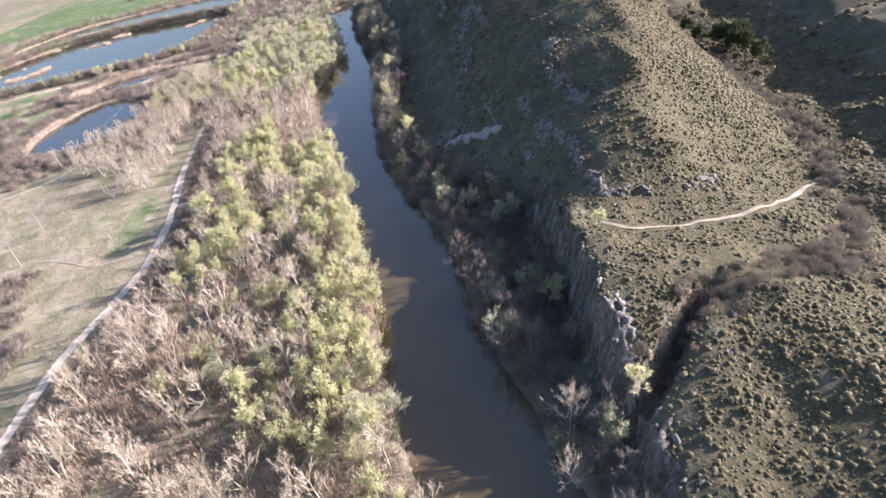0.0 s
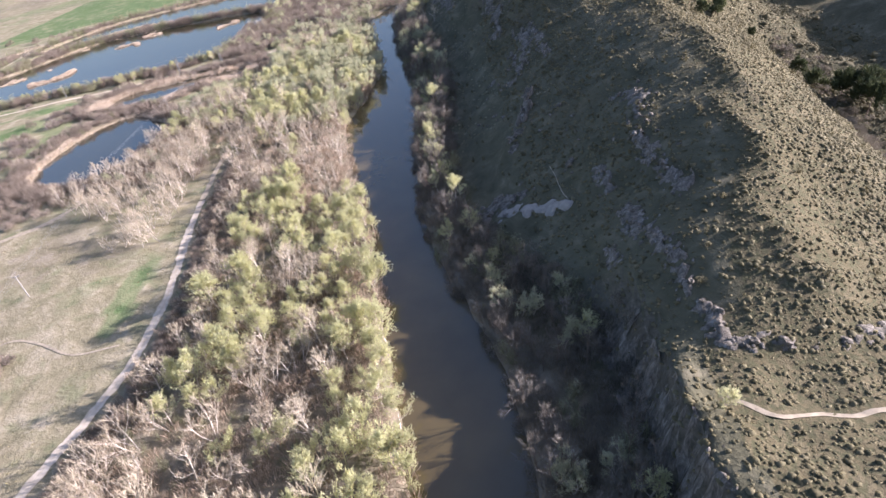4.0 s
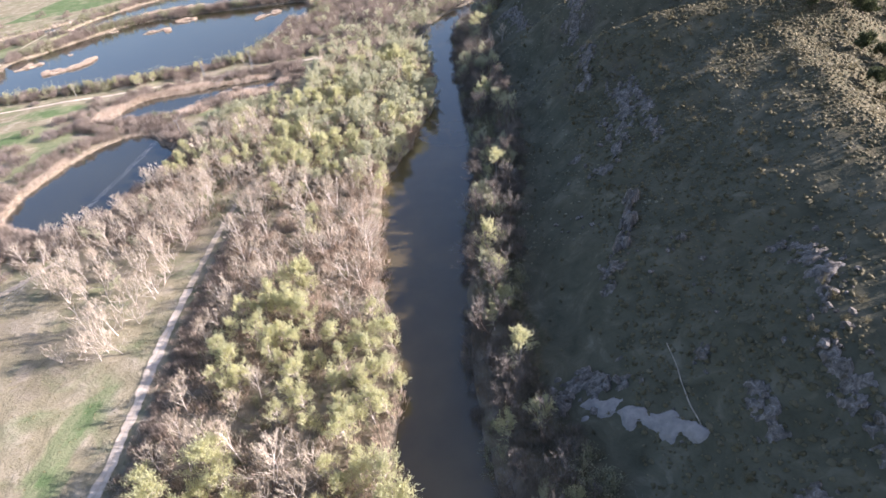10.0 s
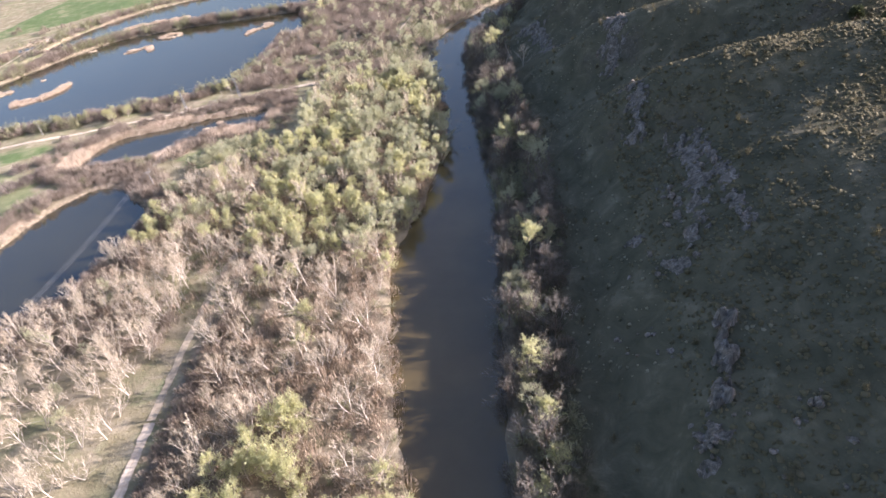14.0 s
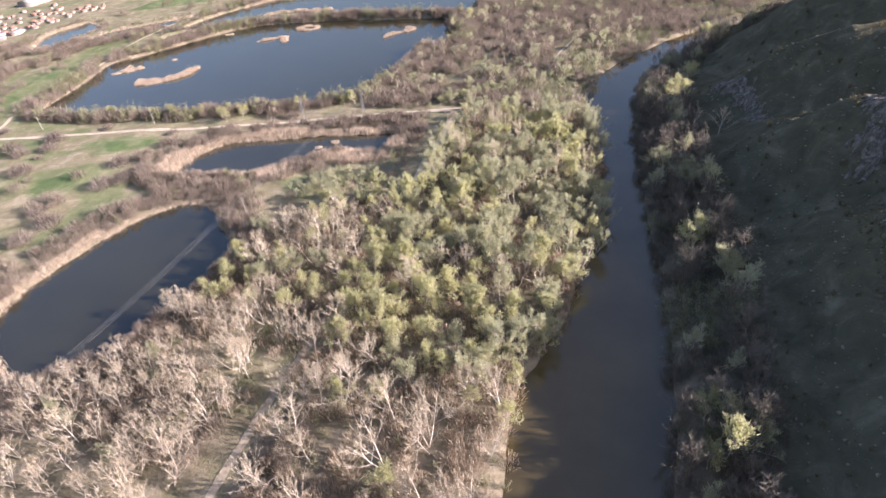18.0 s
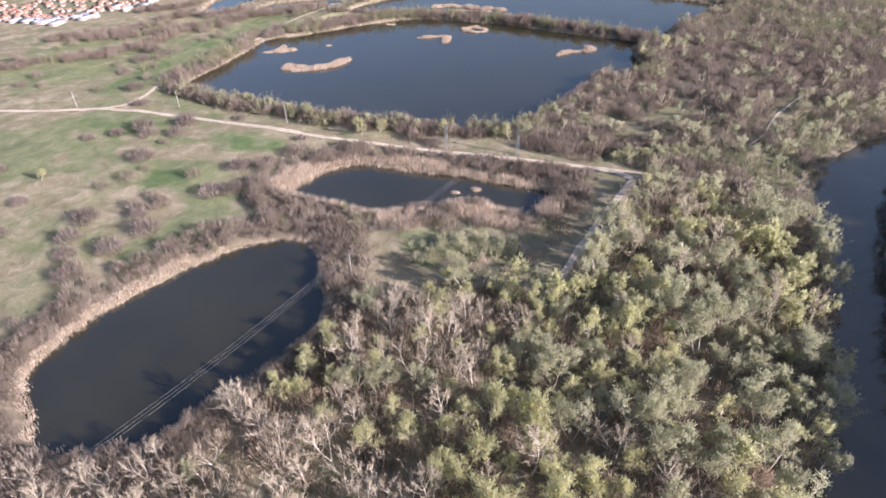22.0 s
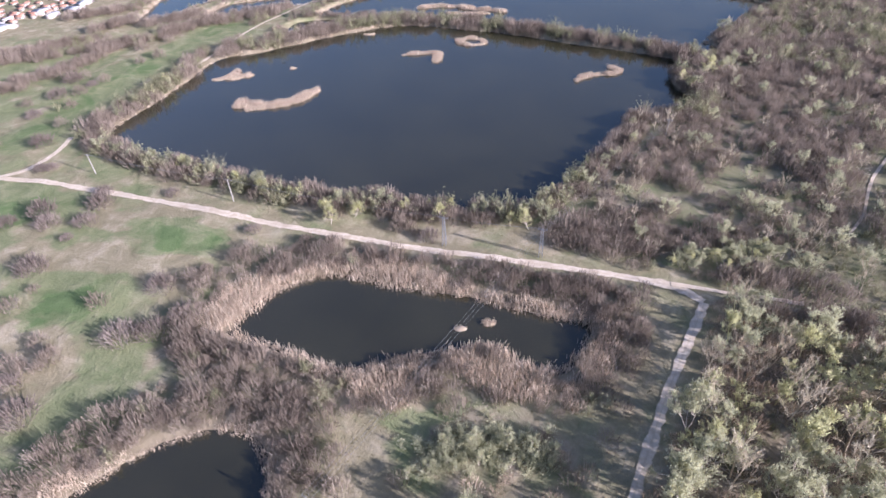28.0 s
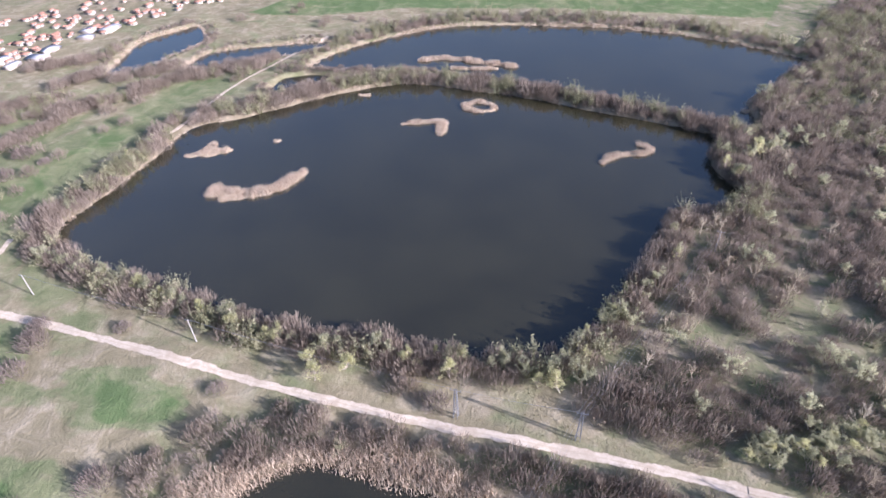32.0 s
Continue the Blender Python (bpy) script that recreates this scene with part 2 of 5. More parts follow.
WATERS = {
    "lake": curve(plan((-252, 329), (-257, 348), (-262, 366), (-268, 384), (-258, 398), (-250, 415), (-240, 432), (-226, 447), (-205, 453), (-185, 457),
                       (-160, 459), (-140, 461), (-121, 460), (-118, 442), (-107, 431), (-112, 419), (-121, 410), (-120, 390), (-123, 367), (-129, 353),
                       (-143, 346), (-160, 340), (-177, 333), (-200, 330), (-222, 326), (-238, 324)), 3, True),
    "north_lake": curve(plan((-262, 481), (-245, 508), (-212, 527), (-178, 540), (-144, 545), (-111, 541), (-102, 534), (-110, 520), (-112, 505), (-117, 489),
                             (-110, 471), (-126, 468), (-152, 467), (-192, 464), (-223, 462), (-251, 447), (-268, 440), (-270, 458)), 3, True),
    "middle_pond": curve(plan((-157, 291), (-158, 300), (-157, 306), (-151, 314), (-137, 318), (-122, 323), (-108, 326), (-100, 328), (-98, 322), (-99, 315),
                              (-105, 312), (-113, 313), (-118, 308), (-126, 301), (-131, 295), (-143, 293)), 3, True),
    "near_pond": curve(plan((-150, 220), (-154, 234), (-154, 242), (-152, 256), (-148, 268), (-141, 276), (-132, 276), (-124, 268), (-117, 263), (-114, 255),
                            (-115, 245), (-117, 232), (-118, 225), (-124, 218), (-133, 213), (-139, 216)), 3, True),
    "west_lake": curve(plan((-333, 396), (-345, 410), (-355, 427), (-353, 441), (-349, 453), (-331, 442), (-328, 427), (-328, 410)), 4, True),
    "inner_lake": curve(plan((-311, 417), (-317, 427), (-313, 438), (-299, 452), (-281, 467), (-280, 456), (-290, 440), (-299, 426)), 4, True),
    "small_pool": curve(plan((-266, 417), (-270, 430), (-256, 439), (-258, 428)), 4, True),
}
BANK_L = curve(plan((8, -160), (2, -60), (-4, 20), (-10, 49), (-13, 62), (-15, 80), (-17, 98), (-23, 133), (-27, 165), (-34, 190), (-39, 220), (-40, 230),
                    (-35.5, 250), (-31.5, 275), (-32.5, 300), (-36.5, 328), (-41, 350), (-43, 368), (-39, 390), (-26, 415), (-10, 437), (25, 462), (70, 480)), 4)
BANK_R = curve(plan((30, -160), (22, -60), (15, 20), (8, 58), (3, 79), (1, 107), (-6, 130), (-12, 155), (-15, 190), (-15, 230), (-17, 265), (-21, 290), (-25, 325),
                    (-27, 350), (-26, 380), (-14, 405), (5, 425), (38, 447), (80, 465)), 4)
WATERS["river"] = np.vstack([BANK_L, BANK_R[::-1]])
TRACK = curve(plan((-92, -90), (-84, 0), (-80, 50), (-79, 80), (-77, 96), (-72, 114), (-71, 130), (-73, 151), (-76, 170), (-78, 190), (-80, 215), (-80, 240), (-81, 270),
                   (-82, 300), (-83, 320), (-83, 335), (-83, 343)), 8)
TRACK_S, TRACK_N = TRACK[TRACK[:, 1] < 189 * STEP], TRACK[TRACK[:, 1] > 288 * STEP]
LANE = TRACK[(TRACK[:, 1] > 187 * STEP) & (TRACK[:, 1] < 240 * STEP)]
ROAD = curve(plan((-560, 150), (-400, 220), (-283, 277), (-255, 295), (-237, 303), (-205, 312), (-172, 320), (-145, 327.5), (-121, 335.5), (-100, 342), (-90, 344.5), (-83, 343)), 8)
RIVER_PATH = curve(plan((-90, 345), (-80, 348), (-67, 352)), 8)
BANK_PATH = curve(plan((-62, 380), (-60, 390), (-59, 409), (-52, 440)), 8)
FORK = curve(plan((-259, 292.5), (-253, 297), (-250.6, 302), (-251, 308), (-253, 314), (-257, 320)), 8)
FAR_ROAD = curve(plan((-269, 376), (-272, 387), (-279, 409), (-282, 430), (-284, 470)), 8)
OLD_ROAD = curve(plan((-190, 150), (-145, 175), (-127, 186), (-121, 195), (-118, 201)), 8)
FIELD_PATH = curve(plan((-112, 128), (-104, 133), (-96, 131), (-86, 126), (-76, 127)), 6)


def inside(poly, x, y):
    hit = np.zeros(np.shape(x), bool)
    for (ax, ay), (bx, by) in zip(poly, np.roll(poly, -1, 0)):
        if ay != by:
            hit ^= ((ay > y) != (by > y)) & (x < (bx - ax) * (y - ay) / (by - ay) + ax)
    return hit


def line_distance(line, x, y, closed=False):
    best = np.full(np.shape(x), 1e9)
    ends = np.roll(line, -1, 0) if closed else line[1:]
    for (ax, ay), (bx, by) in zip(line, ends):
        dx, dy = bx - ax, by - ay
        u = np.clip(((x - ax) * dx + (y - ay) * dy) / (dx * dx + dy * dy + 1e-9), 0, 1)
        best = np.minimum(best, (x - ax - u * dx) ** 2 + (y - ay - u * dy) ** 2)
    return np.sqrt(best)


def depth_in(name, x, y):
    """Metres inside a water's shore (outside: minus)."""
    p = WATERS[name]
    x, y = np.asarray(x, float), np.asarray(y, float)
    d = np.full(x.shape, -99.0)
    lo, hi = p.min(0) - 40, p.max(0) + 40
    near = (x > lo[0]) & (x < hi[0]) & (y > lo[1]) & (y < hi[1])
    if near.any():
        e = line_distance(p, x[near], y[near], True)
        d[near] = np.where(inside(p, x[near], y[near]), e, -e)
    return d


def smooth(v, lo, hi):
    u = np.clip((v - lo) / (hi - lo), 0, 1)
    return u * u * (3 - 2 * u)


LATTICE = np.random.RandomState(5).rand(64, 64)


def rough(x, y, size):
    """Smooth random numbers from 0 to 1 over the plan."""
    u, v = np.asarray(x) / size, np.asarray(y) / size
    i, j = np.floor(u).astype(int), np.floor(v).astype(int)
    a, b = u - i, v - j
    a, b = a * a * (3 - 2 * a), b * b * (3 - 2 * b)
    g = lambda p, q: LATTICE[p % 64, q % 64]
    return (g(i, j) * (1 - a) + g(i + 1, j) * a) * (1 - b) + (g(i, j + 1) * (1 - a) + g(i + 1, j + 1) * a) * b


# Cross-sections of the right bank's hills: how far north, then pairs of how far east and how high.
SECTIONS = []


def section(north, *pairs):
    p = np.array(pairs, float) * STEP
    SECTIONS.append((north * STEP, p[:, 0], p[:, 1]))


section(-160, (32, .8), (48, 2), (55, 6), (90, 9), (160, 12), (320, 30))
section(30, (15, .8), (19, 2), (21.5, 8.5), (30, 9.6), (45, 11.3), (90, 13), (150, 16), (320, 40))
section(50, (10, .8), (18.7, 2), (21.2, 9.6), (32, 10.8), (48, 11.6), (78, 9.5), (112, 11), (160, 19), (320, 45))
section(62, (8, .8), (18.5, 2), (21, 13.4), (45, 12.4), (75, 8), (108, 11), (158, 21), (320, 45))
section(76, (4, .8), (18, 2), (21, 14.2), (38, 13.2), (58, 10.5), (72, 5), (92, 7), (106, 14), (128, 18), (168, 22), (320, 45))
section(90, (2, .8), (18, 2), (21, 14), (30, 13.9), (48, 12.4), (73, 5.5), (93, 7), (108, 15), (128, 19), (168, 23), (320, 45))
section(108, (0, .8), (17, 3), (22.5, 13.5), (32, 19), (43, 21.6), (60, 13), (79, 5.5), (96, 6.5), (112, 15), (130, 19), (170, 24), (320, 45))
section(130, (-6, .8), (8, 3.5), (24, 13.8), (37, 22), (49, 27.2), (64, 19), (86, 6), (102, 6.5), (119, 16), (134, 19), (172, 24), (320, 45))
section(150, (-11, .8), (3, 3.5), (19, 12), (32, 20.8), (45, 27.4), (55, 30.2), (71, 20), (88, 6), (105, 7), (122, 16.5), (136, 19), (175, 24), (320, 45))
section(175, (-14, .8), (0, 3.5), (12, 11), (25, 18), (39, 25.5), (50, 30), (58, 31.2), (75, 20), (90, 7), (107, 8), (124, 17), (140, 20), (180, 25), (320, 45))
section(205, (-15, .8), (0, 4), (15, 14), (28, 20), (40, 26), (50, 30.5), (57, 31.8), (78, 21), (93, 9), (109, 9.5), (127, 18), (145, 21), (190, 26), (320, 45))
section(245, (-15, .8), (3, 6), (14, 15), (24, 22.5), (33, 27.5), (46, 30), (60, 32.8), (74, 32), (92, 23), (106, 15), (116, 15), (150, 25), (200, 33), (320, 50))
section(285, (-21, .8), (0, 8), (14, 18), (26, 25), (40, 28), (60, 32), (75, 33), (108, 27), (150, 15), (220, 32), (320, 52))
section(340, (-25, .8), (-8, 8), (8, 19), (22, 25), (45, 29.5), (64, 32.5), (90, 31), (150, 22), (230, 32), (320, 48))
section(400, (-14, .8), (-2, 7), (14, 18), (36, 28), (60, 32), (150, 24), (240, 30), (320, 40))
section(470, (84, .8), (96, 6), (120, 18), (150, 24), (200, 26), (320, 34))
section(640, (160, 1), (220, 4), (320, 20))

def hill_height(x, y):
    wave = 6.5 * (rough(0 * x + 3, y, 13) - 0.5) + 3.4 * (rough(0 * x + 40, y, 4.2) - 0.5) + 1.4 * (rough(0 * x + 21, y, 1.9) - 0.5)
    x = x + wave * smooth(x, 14 * STEP, 20 * STEP) * smooth(y, 125 * STEP, 105 * STEP)
    at = np.array([s[0] for s in SECTIONS])
    z = np.array([np.interp(x, s[1], s[2], left=0.0) for s in SECTIONS])
    k = np.clip(np.searchsorted(at, y) - 1, 0, len(at) - 2)
    u = np.clip((y - at[k]) / (at[k + 1] - at[k]), 0, 1)
    return np.take_along_axis(z, k[None], 0)[0] * (1 - u) + np.take_along_axis(z, k[None] + 1, 0)[0] * u


GULLY = curve(plan((14, 44), (23.5, 52), (30, 59), (36, 63.5), (43, 65.5), (50, 67.5)), 4)


def height(x, y):
    x, y = np.asarray(x, float), np.asarray(y, float)
    flat = 1.1 + 0.9 * (rough(x, y, 30) - 0.5) + 0.35 * (rough(x, y, 7) - 0.5)
    far = smooth(np.hypot(x + 150, y - 300), 700, 4000)
    flat = flat + far * 40 * (rough(x, y, 900) - 0.2)
    h = hill_height(x, y)
    on = smooth(h, 0.9, 4.0)
    bumps = 3.2 * (rough(x, y, 21) - 0.5) + 1.5 * (rough(x + 31, y, 7) - 0.5) + 0.6 * (rough(x, y, 3) - 0.5) + 2.6 * (rough(0.25 * x + 17, y, 7.5) - 0.5) * smooth(h, 4, 9) * smooth(y, 118, 150)
    bumps = bumps + (2.4 + 4.0 * smooth(h, 16, 28)) * np.sin((y + 0.35 * x) / 8.5 + 2 * rough(x, y, 40)) * smooth(y, 260, 330) * smooth(h, 5, 14)
    z = np.maximum(flat, h + on * bumps)
    g = line_distance(GULLY, x, y)
    z = z - on * np.clip(z - 2.0, 0, 5.0) * (1 - smooth(g, 0.8, 3.0)) * smooth(x, 42 * STEP, 29 * STEP)
    for name in WATERS:
        d = depth_in(name, x, y) + 1.6 * (rough(x, y, 6) - 0.5)
        z = z + (-1.6 - z) * smooth(d, -1.8, 2.2)
    return z


def mesh_object(name, verts, faces, material, attrs=None, flat=True):
    """An object from arrays; faces: an (n, 3) or (n, 4) array. attrs: one number for each corner point."""
    me = bpy.data.meshes.new(name)
    faces = np.asarray(faces, np.int32)
    n, k = faces.shape
    me.vertices.add(len(verts))
    me.vertices.foreach_set("co", np.asarray(verts, np.float32).ravel())
    me.loops.add(n * k)
    me.loops.foreach_set("vertex_index", faces.ravel())
    me.polygons.add(n)
    me.polygons.foreach_set("loop_start", np.arange(0, n * k, k, dtype=np.int32))
    if not flat:
        me.polygons.foreach_set("use_smooth", np.ones(n, bool))
    for key, values in (attrs or {}).items():
        if np.ndim(values) == 2:
            a = me.attributes.new(key, "FLOAT_COLOR", "POINT")
            a.data.foreach_set("color", np.asarray(values, np.float32).ravel())
        else:
            a = me.attributes.new(key, "FLOAT", "POINT")
            a.data.foreach_set("value", np.asarray(values, np.float32).ravel())
    me.update(calc_edges=True)
    me.materials.append(material)
    return new(name, me)


def spread(inner_lo, inner_hi, step, outer):
    a = np.arange(inner_lo, inner_hi + step, step)
    grow = step * np.cumsum(1.3 ** np.arange(1, 40))
    grow = grow[grow < outer]
    return np.concatenate([inner_lo - grow[::-1], a, a[-1] + grow])


def spot(x, y, cx, cy, rx, ry, turn=0.0):
    c, s = math.cos(radians(turn)), math.sin(radians(turn))
    dx, dy = x - cx * STEP, y - cy * STEP
    u, v = (dx * c + dy * s) / (rx * STEP), (dy * c - dx * s) / (ry * STEP)
    return 1 - smooth(u * u + v * v + 1.3 * (rough(x, y, 12) - 0.5) + 0.9 * (rough(x, y, 4) - 0.5), 0.6, 1.25)


def build_ground():
    xs, ys = spread(-640, 190, 2.2, 4200), spread(-40, 720, 2.2, 4200)
    xs = np.concatenate([xs[xs < 20], np.arange(20, 36, 0.9), xs[xs >= 36]])
    X, Y = np.meshgrid(xs, ys)
    x, y = X.ravel(), Y.ravel()
    z = height(x, y)
    green = 0.25 + 0.1 * ((x > -340 * STEP) & (x < -157 * STEP) & (y > 225 * STEP) & (y < 440 * STEP))
    for s in ((-190, 304, 12, 7, 10), (-188, 277, 9, 6, 20), (-238, 292, 26, 10, 20), (-291, 360, 7, 40, 0), (-289, 410, 8, 20, 0), (-82, 146, 3.5, 14, 4), (-91, 380, 4, 13, 10),
              (-118, 330, 20, 2.5, 15), (-320, 330, 30, 40, 0), (-165, 262, 8, 20, 10), (-240, 262, 26, 18, 20), (-205, 285, 22, 14, 0)):
        green = np.maximum(green, 0.8 * spot(x, y, *s))
    for s in ((-183, 296, 7, 5, 20), (-199, 291, 11, 5, 10), (-186, 268, 9, 7, 0), (-207, 301, 8, 3, 15), (-212, 284, 9, 5, 0)):
        green = green - 0.75 * spot(x, y, *s)
    for s in ((-190, 305, 13, 6, 12), (-192, 278, 8, 6, 30), (-81.5, 145, 3, 11, 4), (-236, 290, 14, 7, 15)):
        green = np.maximum(green, 1.15 * spot(x, y, *s))
    green = np.maximum(green, 0.8 * spot(x, y, -104, 292, 15, 9))
    # far fields: long strips of crop, stubble and bare soil, and a green one north of the lakes
    across, along = -0.62 * x + 0.78 * y, 0.78 * x + 0.62 * y
    strip = np.floor(5 * rough(across, along * 0.12, 26)) / 4
    far = (x < -405 * STEP) | (y > 625 * STEP)
    green = np.where(far, 1.4 * strip - 0.4, green)
    green = np.where((y > np.interp(x / STEP, (-330, -307, -282, -212, -141, -97), (478, 490, 516, 552, 575, 590)) * STEP) & (y < 690 * STEP) & (x > -340 * STEP), 1.2, green)
    wood = smooth(-line_distance(TRACK, x, y), -80, -60) * (x > np.interp(y, TRACK[:, 1], TRACK[:, 0]) + 2) * (y < 345 * STEP)
    far_soil = np.where(far, 0.8 * rough(across + 77, along * 0.12, 21), 0.0)
    thicket = (x > -125 * STEP) & (x < -20 * STEP) & (y > 350 * STEP) & (y < 620 * STEP)
    soil = np.maximum(0.75 * (x > np.interp(y, TRACK[:, 1], TRACK[:, 0]) + 3) * (y < 342 * STEP), 0.52 * thicket)
    soil = np.maximum(soil, far_soil)
    for name in ("near_pond", "middle_pond", "lake", "river"):
        soil = np.maximum(soil, 0.75 * smooth(depth_in(name, x, y), -7, -3))
    green = np.where(thicket, np.maximum(green, 0.85), green)
    meadow = line_distance(curve(plan((-268, 312), (-274, 331), (-282, 355), (-288, 378), (-291, 407)), 5), x, y)
    green = np.maximum(green, 1.0 - smooth(meadow, 7, 15))
    for s in ((-103, 168, 22, 12, 0), (-112, 205, 10, 20, 0), (-92, 203, 22, 17, 0), (-100, 292, 12, 10, 0)):
        soil = np.maximum(soil, 0.55 * spot(x, y, *s))
    hill = smooth(hill_height(x, y), 1.5, 3.5)
    west = smooth((height(x + 6, y) - height(x - 6, y)) / 12.0, 0.12, 0.38)
    green = np.where(hill > 0.5, west, green)
    cover = np.stack([green, soil, hill, np.ones_like(x)], 1)
    n, m = len(xs), len(ys)
    i = (np.arange(m - 1)[:, None] * n + np.arange(n - 1)[None]).ravel()
    ob = mesh_object("ground", np.stack([x, y, z], 1), np.stack([i, i + 1, i + n + 1, i + n], 1), M_GROUND, {"cover": cover}, flat=False)
    tagged(ob, "dry grassy flood plain rising into scrubby limestone hills", "ground", kind="structure")


build_ground()


def build_water(name, label):
    p = WATERS[name]
    nxt, prv = np.roll(p, -1, 0), np.roll(p, 1, 0)
    t = nxt - prv
    nor = np.column_stack([t[:, 1], -t[:, 0]]) / np.linalg.norm(t, axis=1)[:, None]
    area = np.sum(p[:, 0] * nxt[:, 1] - nxt[:, 0] * p[:, 1])
    q = p + nor * (4.0 if area > 0 else -4.0)
    bm = bmesh.new()
    bm.faces.new([bm.verts.new((a, b, 0.0)) for a, b in q])
    bmesh.ops.triangulate(bm, faces=bm.faces[:])
    bmesh.ops.recalc_face_normals(bm, faces=bm.faces[:])
    me = bpy.data.meshes.new(name)
    bm.to_mesh(me), bm.free()
    if me.polygons[0].normal.z < 0:
        me.flip_normals()
    me.materials.append(M_RIVER if name == "river" else M_LAKE)
    ob = new(name + "_water", me)
    tagged(ob, label, "water", kind="structure")


build_water("river", "slow silty river below the shaded hillside")
build_water("lake", "wide dark lake with reed islands")
build_water("north_lake", "blue lake behind a reedy causeway")
build_water("middle_pond", "dark green pond with reedy edges")
build_water("near_pond", "dark elongated pond under power lines")
build_water("west_lake", "blue lake beside the town")
build_water("inner_lake", "blue lake between reed banks")
build_water("small_pool", "small blue pool behind a causeway")


def ribbon(name, line, width, material, label, lift=0.07, category="road", near=1.2):
    step = np.concatenate([[0], np.cumsum(np.linalg.norm(np.diff(line, axis=0), axis=1))])
    s = np.arange(0, step[-1], 0.9)
    c = np.column_stack([np.interp(s, step, line[:, k]) for k in (0, 1)])
    t = np.gradient(c, axis=0)
    nor = np.column_stack([-t[:, 1], t[:, 0]]) / (np.linalg.norm(t, axis=1)[:, None] + 1e-9)
    rows, cols = len(c), np.linspace(-1, 1, 7)
    side = [1 + 0.5 * (rough(c[:, 0] + k, c[:, 1], 6) - 0.5) + 0.5 * (rough(c[:, 1], c[:, 0] + k, 1.5) - 0.5) for k in (0, 55)]
    reach = np.where(cols[None] < 0, side[0][:, None], side[1][:, None]) * cols[None]
    pts = c[:, None] + nor[:, None] * (reach[:, :, None] * width / 2)
    flatp = pts.reshape(-1, 2)
    z = np.maximum.reduce([height(flatp[:, 0] + a, flatp[:, 1] + b) for a, b in ((0, 0), (near, 0), (-near, 0), (0, near), (0, -near))]) + lift
    i = (np.arange(rows - 1)[:, None] * 7 + np.arange(6)[None]).ravel()
    ob = mesh_object(name, np.column_stack([flatp, z]), np.stack([i + 7, i + 8, i + 1, i], 1), material, {"across": np.tile(cols, rows)}, flat=False)
    return tagged(ob, label, category, kind="structure")


ribbon("road", ROAD, 2.6, M_DUST, "pale dusty gravel road past the ponds")
ribbon("track", TRACK_S, 2.7, M_DUST, "pale gravel track along the riverside wood", 0.11)
ribbon("overgrown_lane", LANE, 1.9, M_PATH, "overgrown lane between the bare trees", 0.1)
ribbon("wood_track", TRACK_N, 2.3, M_DUST, "pale gravel track between pond and wood", 0.11)
ribbon("river_path", RIVER_PATH, 1.4, M_DUST, "pale footpath towards the river", 0.15)
ribbon("bank_path", BANK_PATH, 0.9, M_DUST, "pale footpath through the riverside bushes", 0.15)
ribbon("road_fork", FORK, 2.2, M_DUST, "pale gravel turn-off at the road fork", 0.13)
ribbon("far_road", FAR_ROAD, 1.8, M_DUST, "pale gravel road along the lake", 0.13)
ribbon("old_road", OLD_ROAD, 2.6, M_PATH, "worn sandy track across the meadow", 0.1)
ribbon("field_path", FIELD_PATH, 0.7, M_PATH, "faint sandy path through the meadow", 0.09)

# ---- plants ----


def perpendicular(d):
    d = d / (np.linalg.norm(d, axis=1)[:, None] + 1e-9)
    a = np.where(np.abs(d[:, 2:3]) < 0.9, np.array([[0, 0, 1.0]]), np.array([[1.0, 0, 0]]))
    u = np.cross(d, a)
    u /= np.linalg.norm(u, axis=1)[:, None] + 1e-9
    return u, np.cross(d, u)


def tubes(p0, p1, r0, r1):
    """Three-sided tapering tubes."""
    n = len(p0)
    u, v = perpendicular(p1 - p0)
    ring = [(math.cos(a), math.sin(a)) for a in (0, 2.094, 4.189)]
    verts = np.stack([p0 + (u * c + v * s) * np.reshape(r0, (-1, 1)) for c, s in ring] + [p1 + (u * c + v * s) * np.reshape(r1, (-1, 1)) for c, s in ring], 1)
    f = np.array([(0, 1, 4), (0, 4, 3), (1, 2, 5), (1, 5, 4), (2, 0, 3), (2, 3, 5)])
    return verts.reshape(-1, 3), (np.arange(n)[:, None, None] * 6 + f).reshape(-1, 3)


def blades(p0, p1, width, rng):
    """Thin pointed blades."""
    n = len(p0)
    u, v = perpendicular(p1 - p0)
    a = rng.rand(n, 1) * 6.283
    side = (u * np.cos(a) + v * np.sin(a)) * np.reshape(width, (-1, 1)) / 2
    return np.stack([p0 - side, p0 + side, p1], 1).reshape(-1, 3), np.arange(n * 3).reshape(-1, 3)


def flakes(c, size, rng):
    """Small leaf sprays, turned at random, a little folded."""
    n = len(c)
    d = rng.randn(n, 3)
    d[:, 2] = np.abs(d[:, 2]) + 0.2
    u, v = perpendicular(d)
    s = np.reshape(size, (-1, 1)) * (0.6 + 0.8 * rng.rand(n, 1))
    verts = np.stack([c - u * s, c + v * s * 0.7, c + u * s * 0.9 - v * s * 0.3], 1)
    return verts.reshape(-1, 3), np.arange(n * 3).reshape(-1, 3)


def joined(*parts):
    verts, faces, at = [], [], 0
    for v, f in parts:
        verts.append(v), faces.append(f + at)
        at += len(v)
    return np.vstack(verts), np.vstack(faces)


def unit(az, el):
    return np.stack([np.cos(az) * np.cos(el), np.sin(az) * np.cos(el), np.sin(el)], -1)


